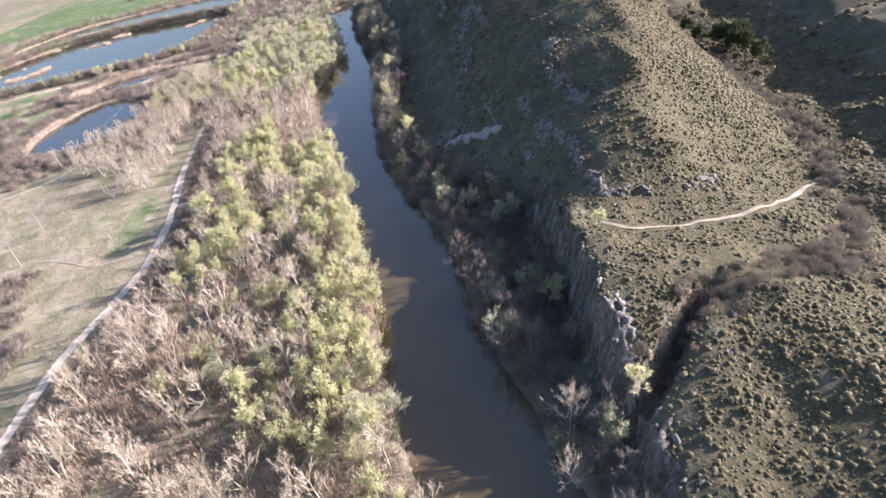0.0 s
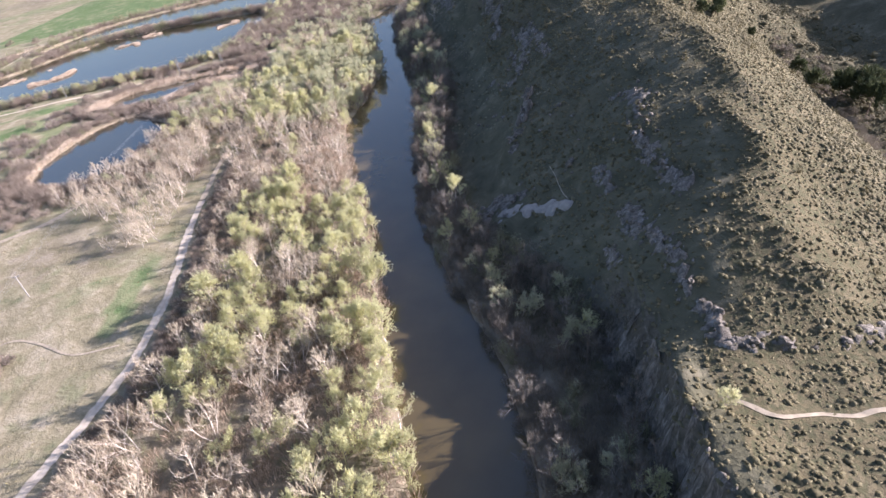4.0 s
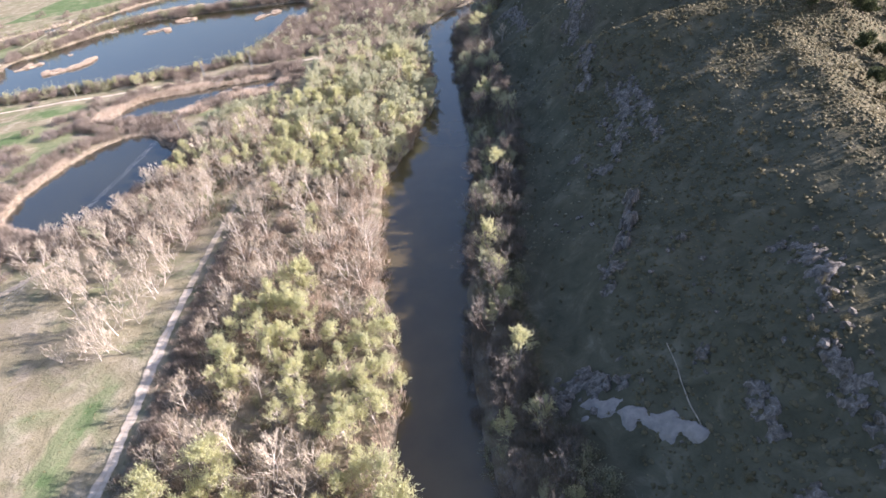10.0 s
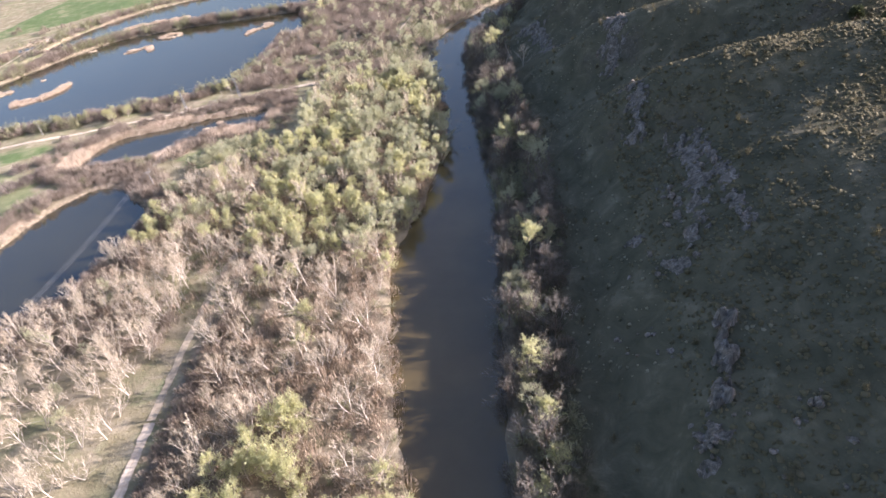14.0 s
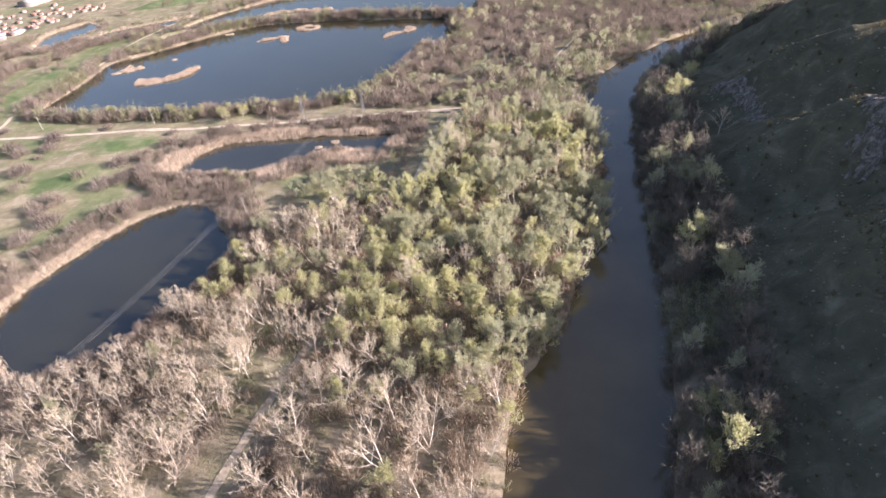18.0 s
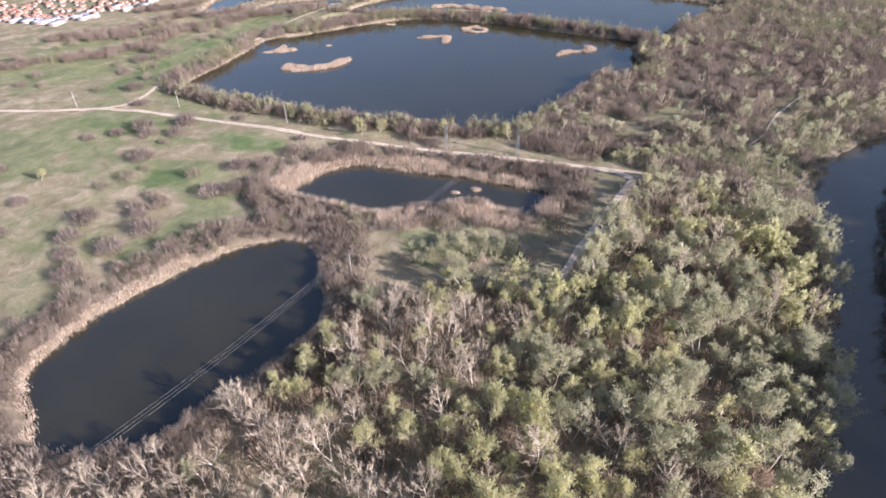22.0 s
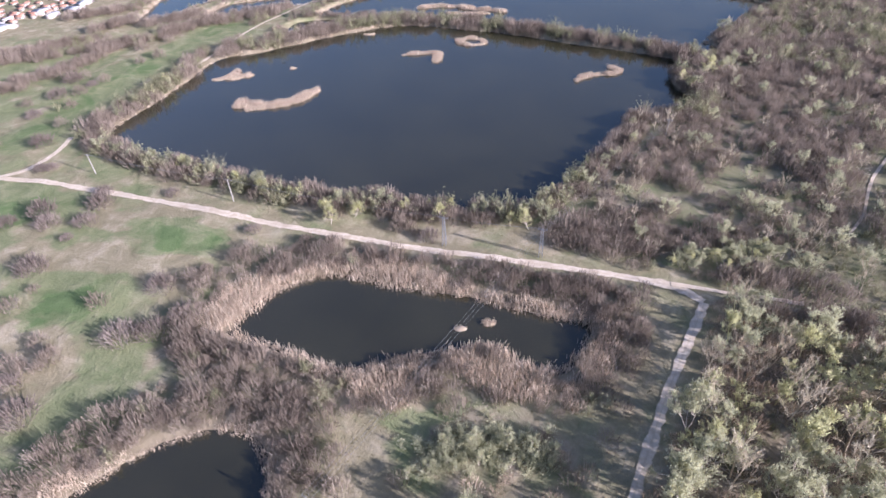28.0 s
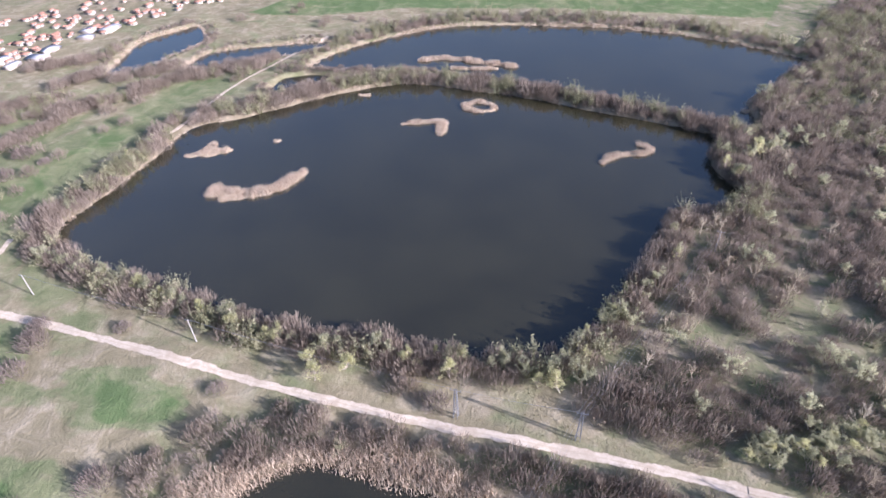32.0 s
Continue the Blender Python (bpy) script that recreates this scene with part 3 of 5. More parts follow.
def tree_arrays(seed, tall, wide, limbs, subs, twigs, leaves, leaf_size, lean=0.1, up=0.75, base=0.15, stems=1, fan=0.6, twig=0.075, thin=1.0):
    """The wood and the crown of a tree: stems, limbs, branches, twigs and, if any, leaf sprays at the twigs."""
    rng = np.random.RandomState(seed)
    wood, limb_p, limb_d, limb_l = [], [], [], []
    for s in range(stems):
        az0 = rng.rand() * 6.283
        tilt = lean if stems == 1 else 0.3 + 0.25 * rng.rand()
        axis = unit(az0, math.pi / 2 - tilt)
        top = axis * tall * (0.78 if stems == 1 else 0.6 + 0.25 * rng.rand())
        bend = np.array([rng.randn(), rng.randn(), 0]) * tall * 0.03
        knots = np.array([top * u + bend * math.sin(u * 3.1) for u in np.linspace(0, 1, 5)])
        rad = np.linspace(1, 0.28, 5) * tall * 0.019 / stems ** 0.4
        wood.append(tubes(knots[:-1], knots[1:], rad[:-1], rad[1:]))
        n = limbs // stems
        u = np.sort(base + (0.97 - base) * rng.rand(n) ** 0.8)
        p = np.stack([np.interp(u, np.linspace(0, 1, 5), knots[:, k]) for k in range(3)], 1)
        az = az0 + 2.4 * np.arange(n) + 0.5 * rng.randn(n)
        el = np.clip(up * (0.5 + 0.7 * u) + 0.18 * rng.randn(n), 0.1, 1.45)
        limb_p.append(p), limb_d.append(unit(az, el))
        limb_l.append(wide * (1.15 - 0.75 * u) * (0.75 + 0.5 * rng.rand(n)) + tall * 0.08)
    p, d, ln = np.vstack(limb_p), np.vstack(limb_d), np.concatenate(limb_l)[:, None]
    r = (thin * tall * 0.0068 * (0.6 + 0.7 * rng.rand(len(p))))
    mid = p + d * ln * 0.55 + rng.randn(*p.shape) * 0.1
    d2 = d + rng.randn(*d.shape) * 0.25 + np.array([0, 0, 0.25])
    d2 /= np.linalg.norm(d2, axis=1)[:, None]
    end = mid + d2 * ln * 0.5
    wood += [tubes(p, mid, r, r * 0.7), tubes(mid, end, r * 0.7, r * 0.25)]
    k = np.repeat(np.arange(len(p)), subs)
    u = 0.35 + 0.65 * rng.rand(len(k), 1)
    sp = np.where(u < 0.55, p[k] + (mid - p)[k] * u / 0.55, mid[k] + (end - mid)[k] * (u - 0.55) / 0.45)
    sd = d2[k] + rng.randn(len(k), 3) * 0.8 * fan + np.array([0, 0, 0.3])
    sd /= np.linalg.norm(sd, axis=1)[:, None]
    sl = ln[k] * (0.28 + 0.25 * rng.rand(len(k), 1))
    se = sp + sd * sl
    wood.append(blades(sp, se, r[k] * 1.1, rng))
    j = np.repeat(np.arange(len(sp)), twigs)
    u = 0.2 + 0.8 * rng.rand(len(j), 1)
    tp = sp[j] + (se - sp)[j] * u
    td = sd[j] + rng.randn(len(j), 3) * fan
    td /= np.linalg.norm(td, axis=1)[:, None]
    te = tp + td * (0.5 + 0.7 * rng.rand(len(j), 1)) * tall * twig
    crown = [blades(tp, te, (0.055 + 0.04 * rng.rand(len(j))) * thin, rng)]
    if leaves:
        i = np.repeat(np.arange(len(tp)), leaves)
        c = tp[i] + (te - tp)[i] * (0.3 + 0.8 * rng.rand(len(i), 1)) + rng.randn(len(i), 3) * 0.16
        tip = c + (td[i] * 0.7 + np.array([0, 0, 0.5]) + rng.randn(len(i), 3) * 0.4) * leaf_size * (1.5 + 1.6 * rng.rand(len(i), 1))
        crown = [blades(c, tip, leaf_size * (0.75 + 0.6 * rng.rand(len(i))), rng)] + crown
    return joined(*wood), joined(*crown)


def bush_arrays(seed, stems, sprays, tall=1.0, wide=1.0, width=0.05, leaf=0.0):
    """A bush of many stems that fan out into a dome, about a metre across and high."""
    rng = np.random.RandomState(seed)
    az, el = rng.rand(stems) * 6.283, 0.25 + 1.25 * rng.rand(stems) ** 0.8
    size = (0.75 + 0.4 * rng.rand(stems))[:, None]
    tip = unit(az, el) * size * np.array([wide, wide, tall])
    foot = tip * np.array([0.12, 0.12, 0.0])
    parts = [blades(foot, tip, np.full(stems, width * 1.4), rng)]
    if sprays:
        k = rng.randint(stems, size=sprays)
        u = 0.3 + 0.7 * rng.rand(sprays, 1)
        a = foot[k] + (tip - foot)[k] * u
        a += rng.randn(sprays, 3) * 0.07
        b = a + ((tip - foot)[k] * 0.22 + rng.randn(sprays, 3) * 0.13 + np.array([0, 0, 0.06])) * np.array([wide, wide, tall])
        b[:, 2] = np.maximum(b[:, 2], 0.03)
        parts.append(blades(a, b, np.full(sprays, width), rng))
        if leaf:
            parts.append(flakes(b, np.full(sprays, leaf), rng))
    return joined(*parts)


def brush_arrays(seed, stems, tall=0.95, wide=0.8, width=0.035):
    """A rounded bush of many fine, nearly upright twigs that fill it, about a metre across and high."""
    rng = np.random.RandomState(seed)
    az, r = rng.rand(stems) * 6.283, np.sqrt(rng.rand(stems))
    top = tall * np.sqrt(1.05 - r * r) * (0.72 + 0.4 * rng.rand(stems))
    start = top * (0.05 + 0.6 * rng.rand(stems))
    foot = np.column_stack([np.cos(az) * r * wide * 0.8, np.sin(az) * r * wide * 0.8, start])
    tip = np.column_stack([np.cos(az) * r * wide, np.sin(az) * r * wide, top + 0.06]) + rng.randn(stems, 3) * np.array([0.09, 0.09, 0.05])
    half = stems // 2
    a, b = np.vstack([foot[:half], tip[half:]]), np.vstack([tip[:half], foot[half:]])
    return blades(a, b, width * (0.7 + 0.6 * rng.rand(stems)), rng)


def reed_arrays(seed, stems):
    """A patch of nearly upright reed stems."""
    rng = np.random.RandomState(seed)
    foot = np.column_stack([rng.randn(stems) * 0.42, rng.randn(stems) * 0.42, np.zeros(stems)])
    lean = np.column_stack([rng.randn(stems) * 0.22, rng.randn(stems) * 0.22, 0.75 + 0.5 * rng.rand(stems)])
    return blades(foot, foot + lean, np.full(stems, 0.085), rng)


def stuff(name, templates, x, y, scale, material, label, category, seed=1, z=None, squash=None):
    """Many plants in one mesh: each a turned and sized copy of one of the templates."""
    rng = np.random.RandomState(seed)
    n = len(x)
    if n == 0:
        return None
    z = height(x, y) - 0.05 if z is None else z
    which, turn, tone = rng.randint(len(templates), size=n), rng.rand(n) * 6.283, rng.rand(n)
    verts, faces, tones, at = [], [], [], 0
    for k, (v, f) in enumerate(templates):
        s = np.nonzero(which == k)[0]
        if not len(s):
            continue
        c, sn = np.cos(turn[s])[:, None], np.sin(turn[s])[:, None]
        sc = scale[s][:, None]
        zz = sc if squash is None else sc * squash[s][:, None]
        px = (v[None, :, 0] * c - v[None, :, 1] * sn) * sc + x[s][:, None]
        py = (v[None, :, 0] * sn + v[None, :, 1] * c) * sc + y[s][:, None]
        pz = v[None, :, 2] * zz + z[s][:, None]
        verts.append(np.stack([px, py, pz], -1).reshape(-1, 3))
        faces.append((np.arange(len(s))[:, None, None] * len(v) + f[None] + at).reshape(-1, 3))
        tones.append(np.repeat(tone[s], len(v)))
        at += len(s) * len(v)
    ob = mesh_object(name, np.vstack(verts), np.vstack(faces), material, {"tone": np.concatenate(tones)})
    return tagged(ob, label, category, kind="stuff")


def scatter(x0, x1, y0, y1, step, seed):
    """Places on a shaken grid, given in steps of the plan; step in metres."""
    rng = np.random.RandomState(seed)
    gx, gy = np.meshgrid(np.arange(x0 * STEP, x1 * STEP, step), np.arange(y0 * STEP, y1 * STEP, step))
    gx, gy = gx.ravel(), gy.ravel()
    return gx + (rng.rand(len(gx)) - 0.5) * step * 0.95, gy + (rng.rand(len(gx)) - 0.5) * step * 0.95, rng.rand(len(gx)), rng.rand(len(gx))


def track_x(y):
    return np.interp(y, TRACK[:, 1], TRACK[:, 0])


def left_x(y):
    return np.interp(y, BANK_L[:, 1], BANK_L[:, 0])


def right_x(y):
    return np.interp(y, BANK_R[:, 1], BANK_R[:, 0])


ROADS = ((ROAD, 2.6), (TRACK_S, 2.0), (LANE, 0.8), (TRACK_N, 2.0), (RIVER_PATH, 1.2), (BANK_PATH, 0.9), (FORK, 2.2), (FAR_ROAD, 1.8), (OLD_ROAD, 2.6), (FIELD_PATH, 1.4))


def free(x, y, margin=0.0, shore=0.8):
    """Where no water and no road is."""
    ok = np.ones(len(x), bool)
    for line, half in ROADS:
        ok &= line_distance(line, x, y) > half + margin
    for name in WATERS:
        ok &= depth_in(name, x, y) < -shore
    return ok


def part(name, mesh, parent, label=""):
    ob = new(name, mesh)
    ob.parent = parent
    if label:
        ob["label"] = label
    return ob


def mesh_only(name, arrays, material):
    ob = mesh_object(name, *arrays, material)
    me = ob.data
    bpy.data.objects.remove(ob)
    return me


class Species:
    """One kind of tree: some shapes of its own, planted as things of trunk and crown; past the limit as woodland in one mesh."""

    def __init__(self, name, label, shapes, bark, leaf, group):
        self.name, self.label, self.group = name, label, group
        self.meshes = [(mesh_only("trunk", w, bark), mesh_only("crown", c, leaf)) for w, c in shapes]
        self.first = {}

    def plant(self, x, y, scale, turn, shape, label=""):
        k = shape % len(self.meshes)
        m = pose(x, y, float(height([x], [y])[0]) - 0.1, 0, 0, turn) @ Matrix.Diagonal((scale, scale, scale, 1))
        if k not in self.first:
            root = new(self.name)
            root.empty_display_size = 0.3
            part("trunk", self.meshes[k][0], root)
            part("crown", self.meshes[k][1], root)
            tagged(root, self.label, "tree", self.group)
            root.matrix_basis = m
            self.first[k] = root
            ob = root
        else:
            src = self.first[k]
            keep = src.matrix_basis.copy()
            src.matrix_basis = Matrix.Identity(4)
            ob = copy_thing(src, m)
            src.matrix_basis = keep
        if label:
            ob["label"] = label
        return ob


BARE_SHAPES = [tree_arrays(10 + i, 9.5, 3.5, 17, 6, 8, 0, 0, up=1.0, stems=(1, 2, 1, 3, 2)[i], fan=0.46, twig=0.1, thin=0.66) for i in range(5)]
POPLAR_SHAPES = [tree_arrays(30 + i, 9.5, 3.1, 18, 6, 5, 3, 0.15, up=1.0, stems=(1, 2, 1, 1, 2)[i], fan=0.66) for i in range(5)]
WILLOW_SHAPES = [tree_arrays(50 + i, 7.8, 2.8, 18, 6, 6, 3, 0.12, up=1.0, stems=(3, 4, 2, 3)[i], fan=0.5, twig=0.095) for i in range(4)]
FAR_SHAPES = ([tree_arrays(10 + i, 9.5, 3.2, 15, 5, 6, 0, 0, up=1.0, stems=(1, 2, 1)[i], fan=0.36, twig=0.12, thin=0.8) for i in range(3)],
              [tree_arrays(30 + i, 9.5, 2.7, 15, 5, 4, 3, 0.2, up=1.05, stems=(1, 2, 1)[i], fan=0.5) for i in range(3)],
              [tree_arrays(50 + i, 7.8, 2.8, 15, 5, 4, 3, 0.17, up=1.0, stems=(3, 4, 2)[i], fan=0.45, twig=0.09) for i in range(3)])
BARE = Species("bare_tree", "leafless pale-barked poplar in the riverside wood", BARE_SHAPES, M_BARK, M_TWIG, "leafless trees")
POPLAR = Species("leafing_poplar", "poplar with fresh yellow-green spring leaves", POPLAR_SHAPES, M_BARK, M_LEAF, "leafing poplars")
# the bare trees again, bark and twigs darkened to stand for the hill's shade
RIVERSIDE = Species("riverside_tree", "leafless tree with darkened tones for the shaded river bank", BARE_SHAPES[:4], M_BARK_DARK, M_TWIG_SHADE, "trees on the shaded bank")
WILLOW = Species("grey_willow", "bushy willow with thin grey-green foliage", WILLOW_SHAPES, M_BARK, M_WILLOW, "willows")
PINE = Species("pine_tree", "dark green pine on the hillside",
               [tree_arrays(70 + i, 6.5, 2.5, 20, 6, 5, 5, 0.24, up=0.62, base=0.2, fan=0.75) for i in range(3)], M_BARK_DARK, M_NEEDLE, "hillside pines")


CLEARING = np.array([(-122, 262), (-112, 266), (-98, 284), (-87, 288), (-80, 298), (-81, 330), (-100, 330), (-122, 296)], float) * STEP


def wood_edge(y):
    """The wood's western edge: the track, and between the ponds and the river the pond's shore."""
    return np.where((y > 214 * STEP) & (y < 300 * STEP), np.maximum(track_x(y) - 34 * STEP, -116 * STEP), track_x(y))


def riverside_wood():
    x, y, a, b = scatter(-125, 30, -30, 346, 5.3, 3)
    px, py = x / STEP, y / STEP
    ok = (x > wood_edge(y) + np.where(py < 205, 12.0, 4.0)) & (x < left_x(y) + 0.5)
    ok &= free(x, y, 1.0, -0.5) & ~inside(CLEARING, x, y) & (b < 0.93) & (depth_in("near_pond", x, y) < -6)
    x, y, px, py, a, b = (v[ok] for v in (x, y, px, py, a, b))
    leafy = np.interp(py, (0, 50, 75, 110, 130, 170, 180, 222, 240, 345), (0.12, 0.12, 0.3, 0.35, 0.6, 0.6, 0.12, 0.12, 0.74, 0.46))
    near = smooth((left_x(y) - x), 22, 6)
    leafy = leafy + near * np.interp(py, (50, 80, 135, 165, 185, 225, 250), (0.5, 0.6, 0.3, 0.0, 0.0, 0.1, 0.25)) - 0.35 * (1 - smooth(x - track_x(y), 8, 26)) * (py < 240)
    for gain, where in ((0.7, (-53, 177, 9, 9)), (0.6, (-51, 128, 5, 9)), (0.6, (-51, 110, 6, 7)), (0.5, (-21, 60, 6, 6)), (0.5, (-35, 64, 4, 5)), (-0.7, (-56, 146, 8, 6)),
                        (-0.7, (-40, 139, 6, 7)), (-0.6, (-57, 92, 9, 13)), (-0.5, (-56, 65, 8, 9))):
        leafy = leafy + gain * spot(x, y, *where)
    v = 0.55 * rough(x, y, 17) + 0.45 * a
    v = (v - 0.5) * 1.35 + 0.5
    willow = rough(x + 90, y, 24) * 0.6 + 0.4 * b > np.interp(py, (0, 200, 250, 340), (0.72, 0.72, 0.62, 0.48))
    kind = np.where(v < leafy, np.where(willow, 2, 1), np.where(willow & (py > 230), 2, 0))
    keep = ~((kind == 0) & (py < 232) & (a * 7.31 % 1.0 < 0.36))
    return x[keep], y[keep], kind[keep], a[keep], b[keep]


def west_copse():
    x, y, a, b = scatter(-125, -82, 166, 226, 4.2, 9)
    ok = free(x, y, 0.5, 5) & (x < track_x(y) - 7) & (b < 0.7) & (depth_in("near_pond", x, y) < -4)
    ok &= ~inside(np.array([(-130, 160), (-96, 160), (-96, 178), (-130, 196)], float) * STEP, x, y)
    return x[ok], y[ok], a[ok], b[ok]


def plant_woods():
    x, y, kind, a, b = riverside_wood()
    wx, wy, wa, wb = west_copse()
    x, y, a, b = np.r_[x, wx], np.r_[y, wy], np.r_[a, wa], np.r_[b, wb]
    kind = np.r_[kind, np.where(wb < 0.08, 2, 0)]
    order = np.argsort(np.abs(y - 190 * STEP))
    shapes = {0: (BARE, 285, 1.16), 1: (POPLAR, 220, 1.1), 2: (WILLOW, 125, 1.15)}
    for k, (sp, limit, size) in shapes.items():
        mine = [i for i in order if kind[i] == k]
        for n, i in enumerate(mine[:limit]):
            sp.plant(x[i], y[i], size * (0.68 + 0.62 * a[i] * b[i] + 0.2 * b[i]) * (0.85 if x[i] < track_x(y[i]) else 1.0), 360 * b[i], int(a[i] * 977))
        rest = np.array(mine[limit:], int)
        if len(rest):
            stuff("woodland", [joined(*t) for t in FAR_SHAPES[k]], x[rest], y[rest], size * (0.7 + 0.45 * a[rest]), (M_BRUSH_PALE, M_WOODLEAF, M_WOODWILLOW)[k],
                  ("leafless pale branches of the riverside wood", "yellow-green spring foliage of the riverside wood", "grey-green willow foliage of the riverside wood")[k], "trees")


M_BRUSH_PALE = plant_material("pale_branches", (0.3, 0.245, 0.17), (0.45, 0.387, 0.28), (0.58, 0.515, 0.395), "tone", 0.2)
M_WOODLEAF = plant_material("wood_leaves", *LEAF_TONES, "tone", 0.62)
M_WOODWILLOW = plant_material("wood_willow", *WILLOW_TONES, "tone", 0.55)
plant_woods()

BRUSH = [brush_arrays(100 + i, 215, 0.95, 0.8, 0.027) for i in range(5)]
LOW_BRUSH = [brush_arrays(110 + i, 125, 0.9, 0.85, 0.042) for i in range(4)]
LEAFBUSH = [bush_arrays(120 + i, 24, 95, 1.05, 0.75, 0.03, 0.068) for i in range(4)]


def cushion_arrays(seed):
    """A rounded, uneven cushion of low scrub with some sprigs."""
    rng = np.random.RandomState(seed)
    low = [(math.cos(a), math.sin(a), -0.1) for a in np.arange(5) * 1.257]
    mid = [(0.8 * math.cos(a + 0.6), 0.8 * math.sin(a + 0.6), 0.48) for a in np.arange(5) * 1.257]
    v = np.array(low + mid + [(0, 0, 0.78)]) * np.array([1, 1, 0.72])
    v *= 0.6 + 0.8 * rng.rand(len(v), 1)
    f = [(i, (i + 1) % 5, 5 + i) for i in range(5)] + [((i + 1) % 5, 5 + (i + 1) % 5, 5 + i) for i in range(5)] + [(5 + i, 5 + (i + 1) % 5, 10) for i in range(5)]
    p = unit(rng.rand(4) * 6.283, 0.3 + rng.rand(4)) * np.array([0.8, 0.8, 0.65])
    return joined((v, np.array(f)), blades(p, p * (1.35 + 0.4 * rng.rand(4, 1)), np.full(4, 0.4), rng))


TUFT = [cushion_arrays(140 + i) for i in range(6)]
REED = [reed_arrays(160 + i, 24) for i in range(4)]
GRASS = [bush_arrays(180 + i, 8, 0, 0.4, 0.7, 0.16) for i in range(3)]


# Right bank: trees below the cliff, half in its shade.
def plant_right_bank():
    x, y, a, b = scatter(-34, 40, 30, 420, 4.1, 21)
    off = x - right_x(y)
    room = np.interp(y / STEP, (30, 60, 75, 110, 135, 160, 240, 300, 400), (4, 8, 14, 18, 14, 9, 12, 13, 14)) * STEP
    ok = (off > 0.4) & (off < room) & (b < 0.85) & (depth_in("river", x, y) < 0.2) & (rough(x + 50, y, 9) > 0.3)
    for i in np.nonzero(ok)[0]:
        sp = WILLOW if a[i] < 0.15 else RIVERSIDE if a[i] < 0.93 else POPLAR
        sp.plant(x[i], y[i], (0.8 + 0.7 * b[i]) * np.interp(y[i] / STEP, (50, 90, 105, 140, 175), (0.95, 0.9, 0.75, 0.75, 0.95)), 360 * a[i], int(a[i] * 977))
    x, y, a, b = scatter(-36, 34, 36, 430, 2.6, 22)
    off = x - right_x(y)
    ok = (off > -1.2) & (off < 1.15 * np.interp(y / STEP, (30, 60, 75, 110, 135, 160, 240, 300, 400), (3, 7, 14, 18, 14, 9, 12, 13, 14)) * STEP) & (depth_in("river", x, y) < 1.0) & (a < 0.9)
    g = rough(x, y, 12) + 0.3 * b > 0.85
    # this brush takes the darkened tones in place of deeper shade
    stuff("bank_brush", BRUSH, x[ok & ~g], y[ok & ~g], 1.9 + 1.6 * b[ok & ~g], M_BRUSH_SHADE, "dense brush along the shaded bank, its tones darkened for the shade", "brush", 23)
    stuff("bank_green_brush", LEAFBUSH, x[ok & g], y[ok & g], 1.9 + 1.6 * b[ok & g], M_GREENBRUSH, "green bushes along the shaded bank", "brush", 24)
    for px, py, sp, s, label in ((12, 53, BARE, 1.15, "white-branched leafless tree at the river's edge"), (11, 45, BARE, 1.0, ""), (7, 84, WILLOW, 0.95, "sunlit green willow below the cliff"),
                                 (13, 84, WILLOW, 0.9, ""), (10, 73, WILLOW, 0.7, ""), (21, 52, POPLAR, 0.7, "green bush-like tree in the gully's mouth"), (25.5, 84, POPLAR, 0.6, "yellow-green young tree on the cliff's edge"),
                                 (-13, 194, BARE, 0.85, "sunlit leafless tree on the shaded bank"), (-10, 190, WILLOW, 0.8, ""), (-6, 175, POPLAR, 0.85, "yellow-green poplar catching the sun"),
                                 (-9, 170, POPLAR, 0.75, ""), (-11, 224, POPLAR, 0.7, ""), (-16, 215, BARE, 0.7, ""), (-6, 321, BARE, 0.95, "pale leafless tree by the river bend"), (-16, 338, BARE, 0.9, ""),
                                 (-12, 330, BARE, 0.9, "")):
        sp.plant(px * STEP, py * STEP, s, 40 * px, int(px + py), label)
    for px, py, s in ((95, 167, 1.75), (98, 172, 1.55), (93, 175, 1.35), (90, 181, 1.1), (97, 160, 1.2), (88, 186, 0.9)):
        PINE.plant(px * STEP, py * STEP, s, 30 * px, px, "broad dark evergreen tree in the dry valley")
    rng = np.random.RandomState(4)
    for i in range(34):
        px, py = 66 + 16 * rng.rand(), 196 + 110 * rng.rand()
        PINE.plant(px * STEP, py * STEP, 0.55 + 0.35 * rng.rand(), 360 * rng.rand(), i)


plant_right_bank()

def undergrowth():
    x, y, a, b = scatter(-122, 30, -30, 346, 3.0, 31)
    ok = (x > wood_edge(y) + 2.6) & (x < left_x(y) + 0.8) & free(x, y, 0.2, -0.8) & (a < 0.85)
    ok &= ~inside(CLEARING, x, y) | (b < 0.12)
    x, y, a, b = x[ok], y[ok], a[ok], b[ok]
    g = rough(x, y, 14) * 0.6 + b * 0.4 > 0.62
    a = a - 0.75 * smooth(x - wood_edge(y), 11, 3)
    stuff("undergrowth", LOW_BRUSH, x[~g], y[~g], 2.2 + 1.7 * a[~g], M_FLOORBRUSH, "tangled brown leafless undergrowth below the trees", "undergrowth", 2)
    stuff("green_undergrowth", LEAFBUSH, x[g], y[g], 1.3 + 1.3 * a[g], M_GREENBRUSH, "fresh green shrubs below the trees", "undergrowth", 3)


undergrowth()


